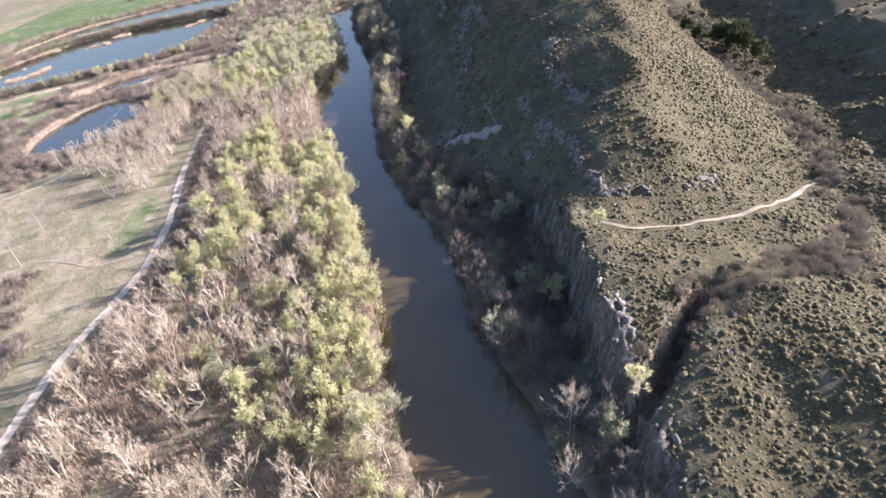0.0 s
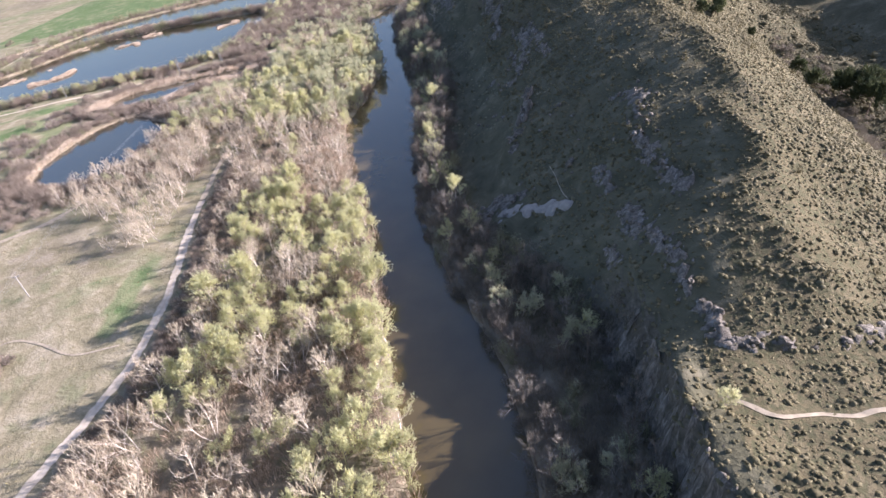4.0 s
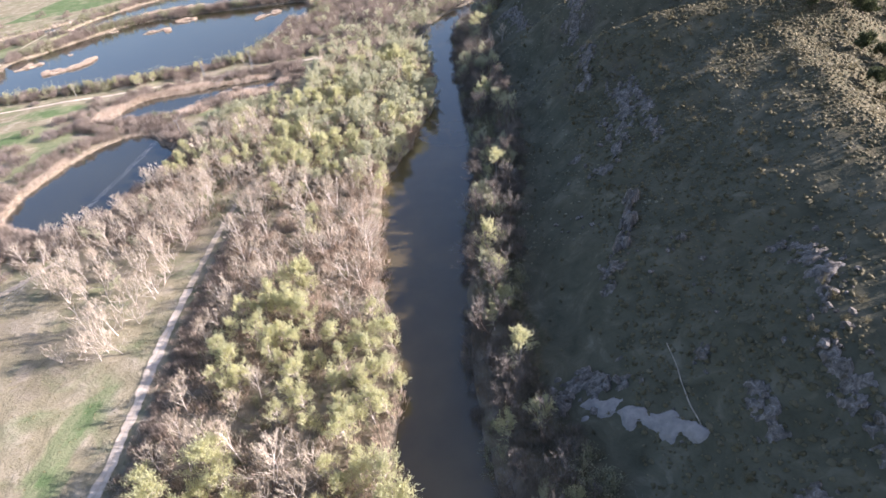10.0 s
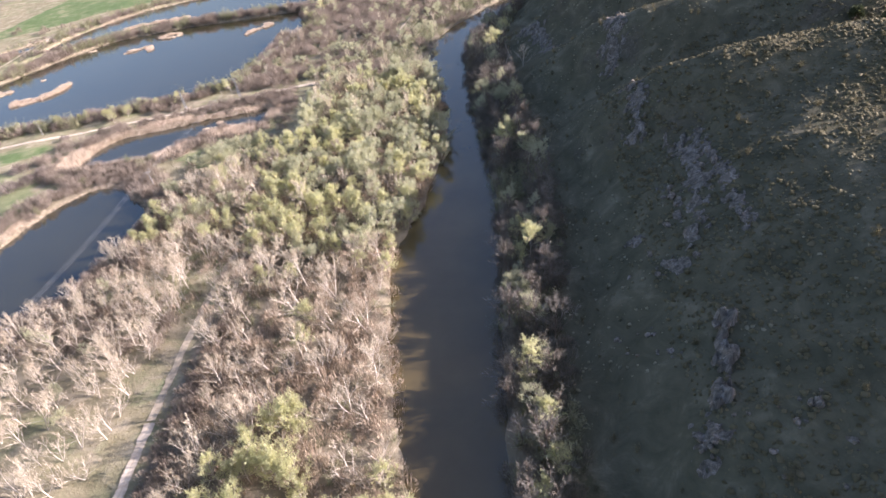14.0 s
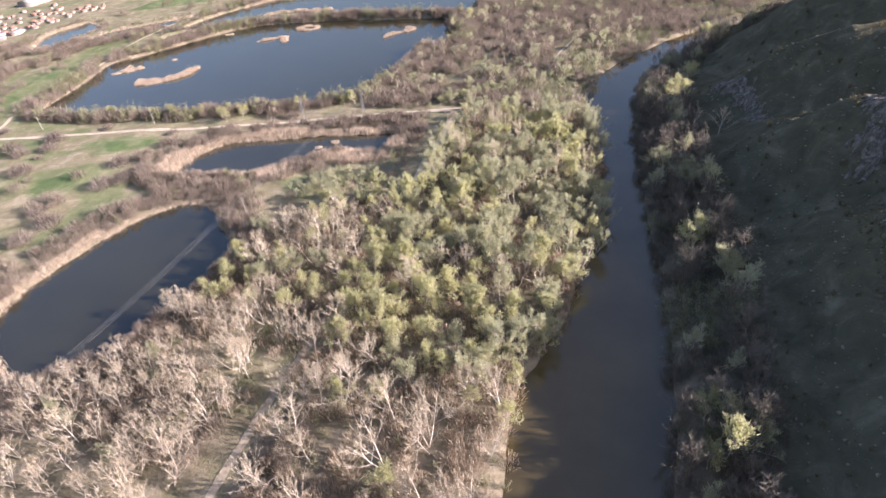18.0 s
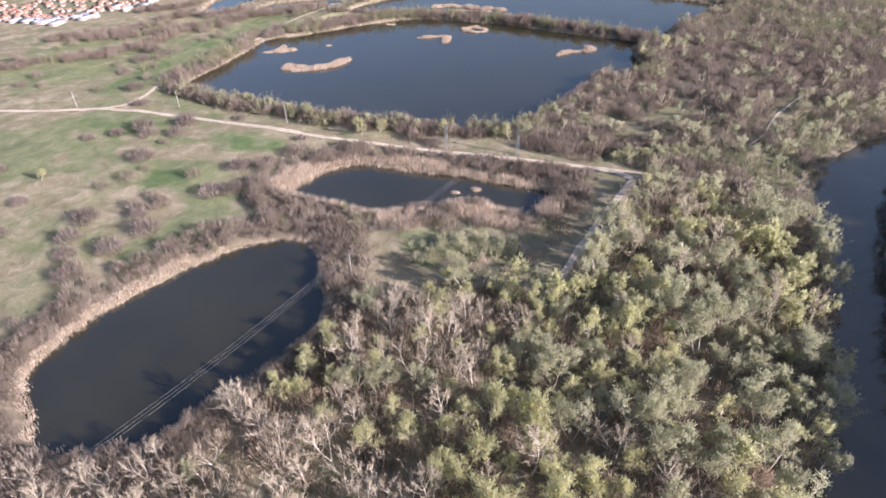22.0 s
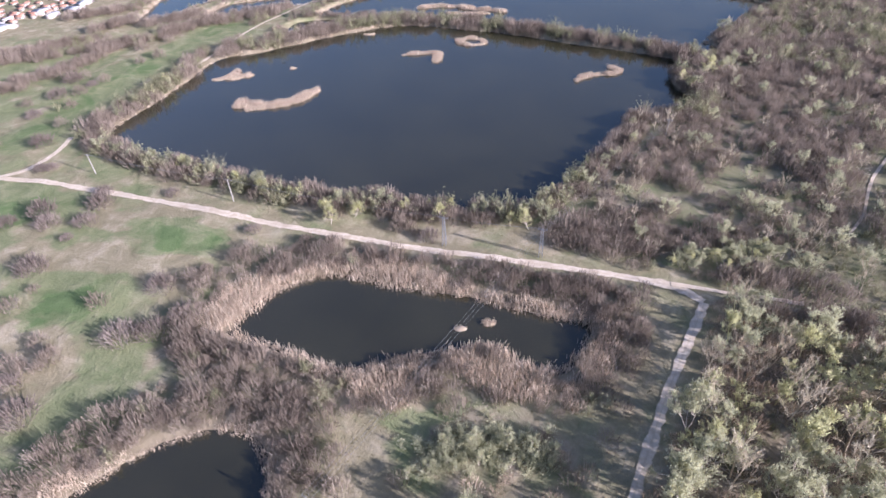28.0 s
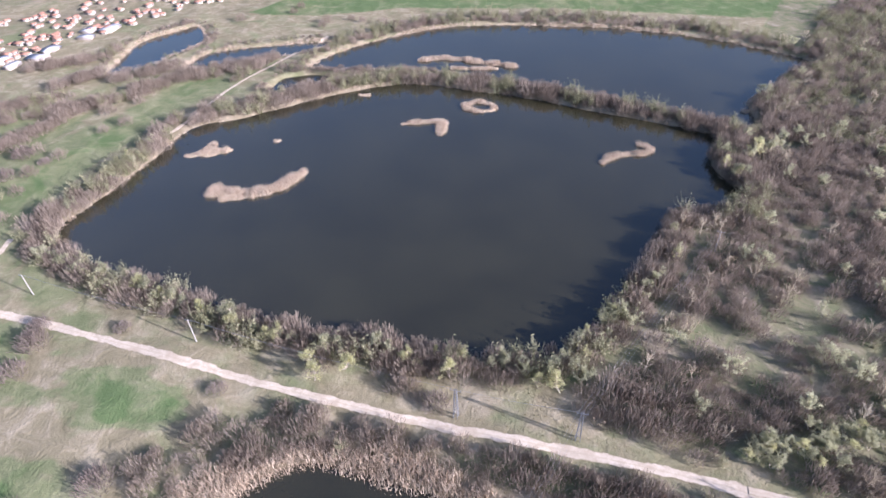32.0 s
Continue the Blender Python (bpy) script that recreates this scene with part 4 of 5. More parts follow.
def west_brush():
    """Purple-brown bushes along the track's edge of the wood, and thickets by the old road and in the meadow."""
    x, y, a, b = scatter(-90, -58, 20, 214, 2.3, 33)
    off = x - track_x(y)
    ok = (off > 3.2) & (off < 6.0 + 9.0 * rough(x, y, 14)) & (a < 0.8)
    ex, ey, ea, eb = scatter(-178, -80, 86, 217, 2.5, 34)
    beds = [spot(ex, ey, *q) for q in ((-146, 204, 24, 9, 0), (-133, 194, 11, 6, 30), (-104, 121, 6, 7, 0), (-91, 96, 5, 7, 0), (-98, 108, 5, 5, 0))]
    more = (np.maximum.reduce(beds) > 0.35) & (ea < 0.8) & free(ex, ey, 0.6, 2.5) & (ex < track_x(ey) - 2.5)
    x, y, b = np.r_[x[ok], ex[more]], np.r_[y[ok], ey[more]], np.r_[b[ok], eb[more]]
    tall = np.r_[np.clip(off[ok] / 7.0, 0.45, 1.2), np.ones(more.sum())]
    stuff("trackside_brush", BRUSH, x, y, (1.6 + 1.6 * b) * tall, M_BRUSH, "purplish brown leafless bushes beside the tracks", "brush", 35)


west_brush()


def shore_belt(name, inner, outer, step, keep, seed):
    p = WATERS[name] / STEP
    lo, hi = p.min(0) - outer / STEP - 2, p.max(0) + outer / STEP + 2
    x, y, a, b = scatter(lo[0], hi[0], lo[1], hi[1], step, seed)
    d = -depth_in(name, x, y)
    ok = (d > inner) & (d < outer) & (a < keep) & free(x, y, 1.0, min(0.2, inner))
    return x[ok], y[ok], a[ok], b[ok], d[ok]


def reed_patch(x, y):
    """Where broad beds of reeds stand beside the middle pond."""
    beds = [spot(x, y, *s) for s in ((-161, 298, 5, 9, 0), (-124, 296, 8, 4.5, 30), (-110, 307, 9, 3.5, 10), (-95, 319, 3.5, 9, 0), (-140, 321, 13, 3, 12), (-154.5, 248, 2.0, 14, 0))]
    return np.maximum.reduce(beds)


def lake_belts():
    parts_x, parts_y, parts_s, green_x, green_y, green_s = [], [], [], [], [], []
    for n, (name, inner, outer, keep, big) in enumerate((("lake", -0.2, 9.0, 0.85, 4.8), ("north_lake", 1.4, 8.0, 0.75, 3.2), ("middle_pond", 1.8, 12.0, 0.85, 2.7), ("near_pond", 0.9, 9.0, 0.85, 2.7),
                                                         ("west_lake", 1.5, 7.0, 0.5, 2.4), ("inner_lake", 1.5, 7.0, 0.5, 2.2), ("small_pool", 1, 5, 0.6, 2.4))):
        x, y, a, b, d = shore_belt(name, inner, outer, 2.6, keep, 40 + n)
        open_reed = reed_patch(x, y) < 0.4
        x, y, a, b, d = x[open_reed], y[open_reed], a[open_reed], b[open_reed], d[open_reed]
        g = rough(x, y, 11) * 0.6 + 0.4 * b > (0.63 if "lake" in name else 0.75)
        size = big * (0.55 + 0.6 * b)
        parts_x.append(x[~g]), parts_y.append(y[~g]), parts_s.append(size[~g])
        green_x.append(x[g]), green_y.append(y[g]), green_s.append(size[g] * 0.95)
    stuff("shore_brush", BRUSH, np.concatenate(parts_x), np.concatenate(parts_y), np.concatenate(parts_s), M_BRUSH, "purplish brown leafless brush round the lakes", "brush", 5)
    stuff("shore_green_brush", LEAFBUSH, np.concatenate(green_x), np.concatenate(green_y), np.concatenate(green_s), M_GREENBRUSH, "grey-green shrubs on the lake shores", "brush", 6)
    rx, ry, rs = [], [], []
    for n, (name, inner, outer, keep, tall) in enumerate((("middle_pond", -1.0, 2.4, 0.95, 1.6), ("near_pond", -0.6, 1.7, 0.9, 1.1), ("lake", -0.6, 1.0, 0.4, 0.9), ("north_lake", -0.8, 2.0, 0.7, 1.2),
                                                          ("inner_lake", -0.8, 2.5, 0.7, 1.2), ("west_lake", -0.8, 1.5, 0.6, 1.2))):
        p = WATERS[name] / STEP
        lo, hi = p.min(0) - 11, p.max(0) + 11
        x, y, a, b = scatter(lo[0], hi[0], lo[1], hi[1], 0.95, 60 + n)
        d = -depth_in(name, x, y)
        wide = outer * np.clip(2.2 * rough(x, y, 17) - 0.35, 0.12, 1.4)
        ok = (d > inner) & (d < np.where(reed_patch(x, y) > 0.4, 13.0, wide)) & (a < keep)
        rx.append(x[ok]), ry.append(y[ok]), rs.append(tall * (0.7 + 0.6 * b[ok]))
    stuff("reeds", REED, np.concatenate(rx), np.concatenate(ry), np.concatenate(rs), M_REED, "dry straw-coloured reeds along the shores", "reeds", 7, z=np.maximum(height(np.concatenate(rx), np.concatenate(ry)), -0.2) - 0.05)


lake_belts()


YOUNG_ROW = curve(plan((-91, 350.5), (-85, 356), (-79, 361.5), (-73, 364)), 8)


def thickets():
    x, y, a, b = scatter(-128, 20, 346, 640, 3.2, 71)
    px, py = x / STEP, y / STEP
    ok = free(x, y, 0.6, 0.6) & (x < left_x(np.minimum(y, 470 * STEP)) + 0.9) & (x > np.interp(py, (346, 360, 430, 460, 500, 640), (-120, -112, -108, -118, -112, -100)) * STEP)
    gap = rough(x, y, 16) * 0.65 + rough(x, y, 6) * 0.35
    ok &= (line_distance(YOUNG_ROW, x, y) > 3.8) & (gap > 0.32 - 0.14 * a) & (line_distance(curve(plan((-95, 366), (-92, 380), (-88, 396)), 4), x, y) > 2.8)
    x, y, a, b, py = x[ok], y[ok], a[ok], b[ok], py[ok]
    edge = smooth(left_x(np.minimum(y, 470 * STEP)) - x, 45, 12)
    g = rough(x, y, 18) * 0.5 + 0.35 * b + 0.35 * edge + 0.12 * (py > 470) > 0.66
    stuff("thicket", BRUSH, x[~g], y[~g], (2.3 + 1.9 * a[~g]) * (0.7 + 0.65 * rough(x[~g], y[~g], 23)), M_BRUSH, "wide purplish brown leafless thicket", "thicket", 8)
    stuff("green_thicket", LEAFBUSH, x[g], y[g], 1.4 + 1.5 * a[g], M_GREENBRUSH, "greyish green bushes among the thicket", "thicket", 9)
    # paler trees that stand out of the thicket, most of them towards the river
    x, y, a, b = scatter(-118, -30, 352, 560, 7.0, 72)
    near = smooth(left_x(np.minimum(y, 470 * STEP)) - x, 75, 15)
    ok = free(x, y, 1.5, 2.0) & (x < left_x(np.minimum(y, 470 * STEP)) - 2) & (a < 0.3 + 0.5 * near) & (rough(x, y, 30) > 0.2)
    g = ok & (b < 0.45)
    stuff("thicket_willows", [joined(*t) for t in FAR_SHAPES[2]], x[g], y[g], 0.6 + 0.55 * a[g] + 0.25 * b[g], M_WOODWILLOW, "pale grey-green trees rising out of the thicket", "trees", 25)
    g = ok & (b >= 0.45)
    stuff("thicket_trees", [joined(*t) for t in FAR_SHAPES[0]], x[g], y[g], 0.5 + 0.4 * a[g] + 0.15 * b[g], M_BRUSH_PALE, "pale leafless trees rising out of the thicket", "trees", 26)
    # brush over the western meadows
    x, y, a, b = scatter(-200, -84, 205, 345, 2.8, 73)
    d1, d2 = -depth_in("near_pond", x, y), -depth_in("middle_pond", x, y)
    near = np.minimum(d1, d2)
    want = np.where(near < 14, 0.62, np.where(rough(x, y, 12) > 0.78, 0.5, 0.008))
    want = np.where((y / STEP < 218) & (x / STEP > -160), 0.55, want)
    want = np.where(inside(np.array([(-118, 282), (-83, 282), (-83, 330), (-96, 324), (-118, 296)], float) * STEP, x, y), 0.07, want)
    ok = free(x, y, 0.6, 2.5) & (a < want * (0.4 + 1.2 * rough(x, y, 9))) & (x < track_x(y) - 3) & (reed_patch(x, y) < 0.35)
    stuff("meadow_brush", BRUSH, x[ok], y[ok], 2.0 + 2.2 * b[ok], M_BRUSH, "brown leafless bushes round the ponds", "brush", 10)
    # rows of scrub over the far meadows
    x, y, a, b = scatter(-420, -255, 285, 500, 2.7, 75)
    d = np.full(len(x), 99.0)
    for wide, row in ((5.5, ((-335, 343), (-324, 359), (-313, 372), (-306, 390), (-303, 408), (-294, 421), (-286, 428))), (3.5, ((-312, 334), (-308, 350), (-311, 364))),
                      (3.2, ((-337, 378), (-334, 393), (-334, 408))), (3.0, ((-322, 395), (-318, 405), (-314, 412))), (3.5, ((-350, 330), (-336, 356), (-327, 374))),
                      (2.5, ((-277, 402), (-287, 432), (-288, 455))), (3.0, ((-330, 300), (-316, 322), (-306, 332))), (3.0, ((-363, 383), (-352, 402), (-351, 412)))):
        d = np.minimum(d, line_distance(curve(plan(*row), 5), x, y) / wide)
    ok = free(x, y, 0.5, 1.0) & ((a < 0.9 * smooth(d + 0.9 * (rough(x, y, 9) - 0.5), 1.35, 0.8)) | ((a > 0.985) & (x > -345 * STEP)))
    g = rough(x, y, 15) * 0.6 + 0.4 * b > 0.72
    stuff("far_scrub", BRUSH[:3], x[ok & ~g], y[ok & ~g], 3.2 + 2.0 * b[ok & ~g], M_BRUSH, "rows of brown scrub across the far meadows", "scrub", 11)
    stuff("far_green_scrub", LEAFBUSH, x[ok & g], y[ok & g], 2.2 + 1.8 * b[ok & g], M_GREENBRUSH, "grey-green bushes in the far scrub rows", "scrub", 19)
    x, y, a, b = scatter(-320, 60, 470, 640, 4.2, 77)
    px, py = x / STEP, y / STEP
    d = -depth_in("north_lake", x, y)
    ok = (d > 6) & free(x, y, 1.0, 1.0) & (a < 0.8) & ((d < 17) | ((px > -108) & (py < 600) & (rough(x, y, 26) > 0.35)) | (rough(x, y, 60) * 0.5 + rough(y, x, 14) * 0.5 > 0.74))
    ok &= (px > -250) | (d < 30)
    g = rough(x, y, 18) * 0.6 + 0.4 * b > 0.45
    stuff("far_trees", LEAFBUSH[:2], x[ok & g], y[ok & g], 2.6 + 2.4 * b[ok & g], M_GREENBRUSH, "far belt of hazy trees", "trees", 12)
    stuff("far_brush", BRUSH[:2], x[ok & ~g], y[ok & ~g], 2.6 + 1.8 * b[ok & ~g], M_BRUSH, "far belt of leafless brush", "brush", 18)


thickets()


def hill_scrub():
    x, y, a, b = scatter(12, 118, 14, 280, 0.92, 81)
    px, py = x / STEP, y / STEP
    h = hill_height(x, y)
    ok = (h > 3.2) & (x - right_x(y) > 12) & (px < np.interp(py, (10, 90, 150, 200, 320), (90, 95, 118, 125, 90)))
    west = (height(x + 6, y) - height(x - 6, y)) / 12.0
    ok &= (a < np.where(west > 0.22, 0.5, 0.72 + 0.5 * rough(x, y, 15))) & (line_distance(HILL_PATH, x, y) > 1.6)
    patch = spot(x, y, 44, 68, 11, 6) > 0.3
    ok &= ~(patch & (a > 0.25))
    x, y, b = x[ok], y[ok], b[ok]
    stuff("hill_scrub", TUFT, x, y, 0.22 + 0.5 * b ** 3 + 0.16 * rough(x, y, 20), M_TUFT, "low olive-brown scrub dotted over the hillside", "scrub", 13)
    x, y, a, b = scatter(-20, 90, 100, 420, 3.2, 83)
    h = hill_height(x, y)
    ok = (h > 3) & (a < 0.5 * (0.2 + rough(x, y, 20)))
    stuff("hill_bushes", LEAFBUSH, x[ok], y[ok], 0.5 + 1.2 * b[ok] ** 2, M_TUFT, "scattered dark bushes on the hillside", "scrub", 14)
    # pale dry tufts on the shaded slope above the river
    x, y, a, b = scatter(-8, 92, 188, 345, 1.5, 84)
    h = hill_height(x, y)
    ok = (h > 3.2) & (x - right_x(y) > 11) & (a < 0.75 * rough(x, y, 9) + 0.1)
    stuff("slope_tufts", TUFT, x[ok], y[ok], 0.14 + 0.42 * b[ok] ** 3, M_DRYTUFT, "pale dry tufts and low scrub on the shaded slope", "scrub", 28)
    # brush that fills the gully
    c = GULLY[(GULLY[:, 0] > 24 * STEP) & (GULLY[:, 0] < 37 * STEP)]
    rng = np.random.RandomState(88)
    p = c[rng.randint(len(c), size=110)] + rng.randn(110, 2) * 1.5
    stuff("gully_brush", BRUSH, p[:, 0], p[:, 1], 1.0 + 1.1 * rng.rand(110), M_BRUSH, "dark leafless brush filling the gully", "brush", 17)
    # brush along the dry valley behind the hill
    c = curve(plan((38, 62), (50, 66), (62, 70), (70, 80), (74, 94), (82, 110), (87, 128), (88, 150), (91, 170), (94, 190), (97, 210)), 6)
    p = c[rng.randint(len(c), size=420)] + rng.randn(420, 2) * 2.6
    stuff("valley_brush", BRUSH, p[:, 0], p[:, 1], 0.9 + 1.4 * rng.rand(420), M_BRUSH_SHADE, "brown leafless brush along the dry valley", "brush", 27)
    # far right slopes
    x, y, a, b = scatter(90, 190, 60, 330, 4.2, 85)
    ok = (a < 0.5) & (rough(x, y, 22) > 0.4)
    stuff("valley_scrub", TUFT, x[ok], y[ok], 0.8 + 1.0 * b[ok], M_TUFT, "dark scrub on the slopes across the valley", "scrub", 15)


HILL_PATH = curve(plan((27, 85.5), (29.5, 83.3), (32, 81.6), (36.5, 82), (40, 81.2), (43.5, 81.6), (49, 82), (55, 84), (61, 87.3), (66, 90.5), (70, 93.5), (74, 95)), 6)
hill_scrub()
ribbon("hill_path", HILL_PATH, 0.95, M_PATH, "pale footpath across the hill's terrace", 0.04, near=0.4)


def meadow_grass():
    x, y, a, b = scatter(-135, -60, 90, 345, 1.5, 91)
    ok = (x < track_x(y) + 2) & free(x, y, -0.3, 1.0) & (a < 0.75 * rough(x, y, 10))
    stuff("meadow_grass", GRASS, x[ok], y[ok], 0.4 + 0.5 * b[ok], M_GRASS, "tufts of dry meadow grass", "grass", 16)


M_GRASS = plant_material("meadow_tufts", (0.15, 0.14, 0.06), (0.24, 0.21, 0.11), (0.34, 0.29, 0.18), "tone", 0.2)
meadow_grass()

# ---- islands ----


def reed_island(line, label, seed, tall=1.1, ring=False):
    """A low mud bank under dry reeds; line: places along it with the half width there, in steps of the plan."""
    c = curve(plan(*[p[:2] for p in line]), 8)
    w = np.interp(np.linspace(0, len(line) - 1, len(c)), np.arange(len(line)), [p[2] * STEP for p in line])
    root = new("reed_island")
    tagged(root, label, "island", "reed islands")

    def inner(x, y):
        e = np.sqrt((x[:, None] - c[None, :, 0]) ** 2 + (y[:, None] - c[None, :, 1]) ** 2) / w[None]
        return e.min(1) + 0.75 * (rough(x + seed * 7, y, 2.6) - 0.5) + 0.35 * (rough(x, y + seed * 7, 1.1) - 0.5)

    lo, hi = c.min(0) - w.max() * 1.5, c.max(0) + w.max() * 1.5
    gx, gy = np.meshgrid(np.arange(lo[0], hi[0], 0.6), np.arange(lo[1], hi[1], 0.6))
    x, y = gx.ravel(), gy.ravel()
    z = 0.32 - 0.7 * smooth(inner(x, y), 0.75, 1.15)
    n, m = gx.shape[1], gx.shape[0]
    i = (np.arange(m - 1)[:, None] * n + np.arange(n - 1)[None]).ravel()
    quads = np.stack([i, i + 1, i + n + 1, i + n], 1)
    quads = quads[(z[quads] > -0.3).any(1)]
    used, quads = np.unique(quads, return_inverse=True)
    bank = mesh_object("bank", np.stack([x, y, z], 1)[used], quads.reshape(-1, 4), M_MUD, flat=False)
    bank.parent = root
    rng = np.random.RandomState(seed)
    k = rng.randint(len(x), size=int(3.4 * len(x) * 0.36))
    x, y = x[k] + rng.randn(len(k)) * 0.3, y[k] + rng.randn(len(k)) * 0.3
    e = inner(x, y)
    ok = e < 0.98
    x, y, e = x[ok], y[ok], e[ok]
    size = tall * (0.45 + 0.55 * smooth(rough(x + 3 * seed, y, 4.0), 0.25, 0.6)) * (0.75 + 0.5 * rng.rand(len(x)))
    ob = stuff("reeds", REED, x, y, size, M_REED, "dry straw-coloured reeds", "", seed, z=np.zeros(len(x)) + 0.12)
    for key in ("kind", "category"):
        if key in ob:
            del ob[key]
    ob.parent = root


M_MUD = plain("dry_mud", (0.33, 0.265, 0.185), 0.95, 0.3, 1.0)
reed_island(((-230, 361.5, 2.6), (-226, 362.5, 2.7), (-221.5, 365.5, 2.2), (-218, 370.5, 1.9), (-216.5, 376, 1.8), (-216.5, 381, 1.5)), "long curved island of dry reeds in the lake", 1, 1.35)
reed_island(((-254.5, 370.5, 0.9), (-250.5, 374, 1.8), (-248.5, 376, 2.2), (-253, 379, 1.2), (-249, 376, 2.2), (-245.5, 379.5, 1.2)), "star-shaped reed island near the lake's shore", 2, 1.0)
reed_island(((-209, 420, 0.9), (-204, 424.5, 1.2), (-199, 428, 1.5), (-196.5, 424, 1.6), (-194.5, 420, 1.2)), "hooked reed island in the lake", 3, 1.0)
reed_island(((-198.5, 442, 1.1), (-196, 446, 1.0), (-191, 446.5, 1.1), (-188.5, 443.5, 1.1), (-191.5, 440.5, 1.1), (-196, 439.5, 1.2), (-198.5, 442, 1.1)), "ring-shaped reed island in the lake", 4, 1.0)
reed_island(((-145, 429, 0.9), (-143, 434, 1.1), (-140, 437, 1.2), (-136, 440, 1.2), (-135, 443, 1.0), (-139, 444, 0.7)), "thin curved reed island in the lake", 5, 1.05)
reed_island(((-237, 391, 0.95), (-236.4, 391.5, 0.95)), "tiny round reed islet in the lake", 6, 1.2)
reed_island(((-235, 431, 0.8), (-232.5, 432, 0.8)), "tiny flat reed islet in the lake", 7, 0.7)
reed_island(((-234, 468, 1.2), (-226, 475, 1.6), (-213, 477.5, 1.4), (-200, 480, 1.5)), "long reed island in the north lake", 8, 1.3)
reed_island(((-219, 467, 0.9), (-211, 471, 1.0), (-204, 475, 0.9)), "thin reed island in the north lake", 9, 1.1)
reed_island(((-120.5, 314, 0.7), (-119.5, 314.6, 0.7)), "small reed clump in the pond", 10, 0.8)
reed_island(((-116.5, 318, 0.7), (-115.5, 318.6, 0.7)), "small dry islet in the pond", 11, 0.8)
reed_island(((-116, 482, 0.9), (-113, 487, 1.0), (-107, 489.5, 1.1), (-101, 490, 1.2)), "reedy spit in the north lake", 12, 1.3)

# ---- rocks ----


def rock_mesh(seed, flatness):
    rng = np.random.RandomState(seed)
    bm = bmesh.new()
    bmesh.ops.create_icosphere(bm, subdivisions=2, radius=1.0)
    off = Vector(rng.rand(3) * 50)
    for v in bm.verts:
        p = v.co.copy()
        k = 1 + 0.55 * noise.noise(p * 1.1 + off) + 0.3 * noise.noise(p * 2.7 + off) + 0.14 * noise.noise(p * 6 + off)
        v.co = Vector((p.x * k, p.y * k * 0.75, p.z * k * flatness))
        v.co.z = round(v.co.z * 3.0) / 3.0 * 0.5 + v.co.z * 0.5
    me = bpy.data.meshes.new("rock")
    bm.to_mesh(me), bm.free()
    me.materials.append(M_ROCK)
    return me


ROCKS = [rock_mesh(i, (0.6, 0.45, 0.75, 0.5, 0.9)[i]) for i in range(5)]


def rock_band(line, count, size, label, group, seed, wide=1.5):
    c = curve(plan(*line), 10)
    rng = np.random.RandomState(seed)
    for i in range(count):
        p = c[int(rng.rand() * (len(c) - 1))] + rng.randn(2) * wide * 0.6
        s = size * (0.35 + 0.9 * rng.rand() ** 2)
        ob = new("rock", ROCKS[rng.randint(5)])
        z = float(height([p[0]], [p[1]])[0])
        ob.matrix_world = pose(p[0], p[1], z + 0.05 * s, rng.randn() * 12, rng.randn() * 12, rng.rand() * 360) @ Matrix.Diagonal((s, s, s, 1))
        tagged(ob, label, "rock", group)




def outcrop(line, width, rise, label, seed, drop=0.35, slabs=9, stone=None, even=0.0):
    """Bare limestone that stands out of the slope: bedrock with a ragged edge and steps, and slabs that lie proud of it."""
    c = curve(plan(*line), 8)
    lo, hi = c.min(0) - width * 1.2, c.max(0) + width * 1.2
    gx, gy = np.meshgrid(np.arange(lo[0], hi[0], 0.45), np.arange(lo[1], hi[1], 0.45))
    x, y = gx.ravel(), gy.ravel()
    k = 1.0 - 0.6 * even
    d = line_distance(c, x, y) / width + k * (1.1 * (rough(x + seed * 13, y, 6.0) - 0.5) + 1.5 * (rough(x, y + seed * 9, 1.9) - 0.5) + 1.9 * (1 - even) * (rough(x + 5, y, 0.9) - 0.5))
    step = np.floor(4 * rough(x + seed, y, 2.6) + 3 * rough(x, y + seed, 0.8)) / 7 + 0.25 * (np.random.RandomState(seed).rand(len(x)) - 0.5)
    step = step * (1 - even) + 0.5 * even
    z = height(x, y) + 0.5 * rise * (0.2 + step) * (1 - smooth(d, 0.2, 0.6)) - drop * smooth(d, 0.35, 0.6)
    n, m = gx.shape[1], gx.shape[0]
    i = (np.arange(m - 1)[:, None] * n + np.arange(n - 1)[None]).ravel()
    quads = np.stack([i, i + 1, i + n + 1, i + n], 1)
    quads = quads[(d[quads] < 0.5).any(1)]
    used, quads = np.unique(quads, return_inverse=True)
    root = new("rock_outcrop")
    root.location = (c[len(c) // 2, 0], c[len(c) // 2, 1], float(height(c[len(c) // 2:len(c) // 2 + 1, 0], c[len(c) // 2:len(c) // 2 + 1, 1])[0]))
    tagged(root, label, "rock outcrop", "limestone outcrops")
    origin = np.array(root.location)
    bed = mesh_object("bedrock", np.stack([x, y, z], 1)[used] - origin, quads.reshape(-1, 4), stone or M_ROCK)
    bed.parent = root
    rng = np.random.RandomState(400 + seed)
    for j in range(slabs):
        q = c[int(rng.rand() * (len(c) - 1))] + rng.randn(2) * width * 0.3
        size = 0.35 + 0.9 * rng.rand() ** 2
        ob = part("slab", ROCKS[rng.randint(5)], root)
        top = float(height(q[:1], q[1:])[0]) + 0.2 * rise * (1 - even)
        ob.matrix_basis = pose(q[0] - origin[0], q[1] - origin[1], top - origin[2], rng.randn() * 10, rng.randn() * 10, rng.rand() * 360) @ Matrix.Diagonal((size, size, size, 1))


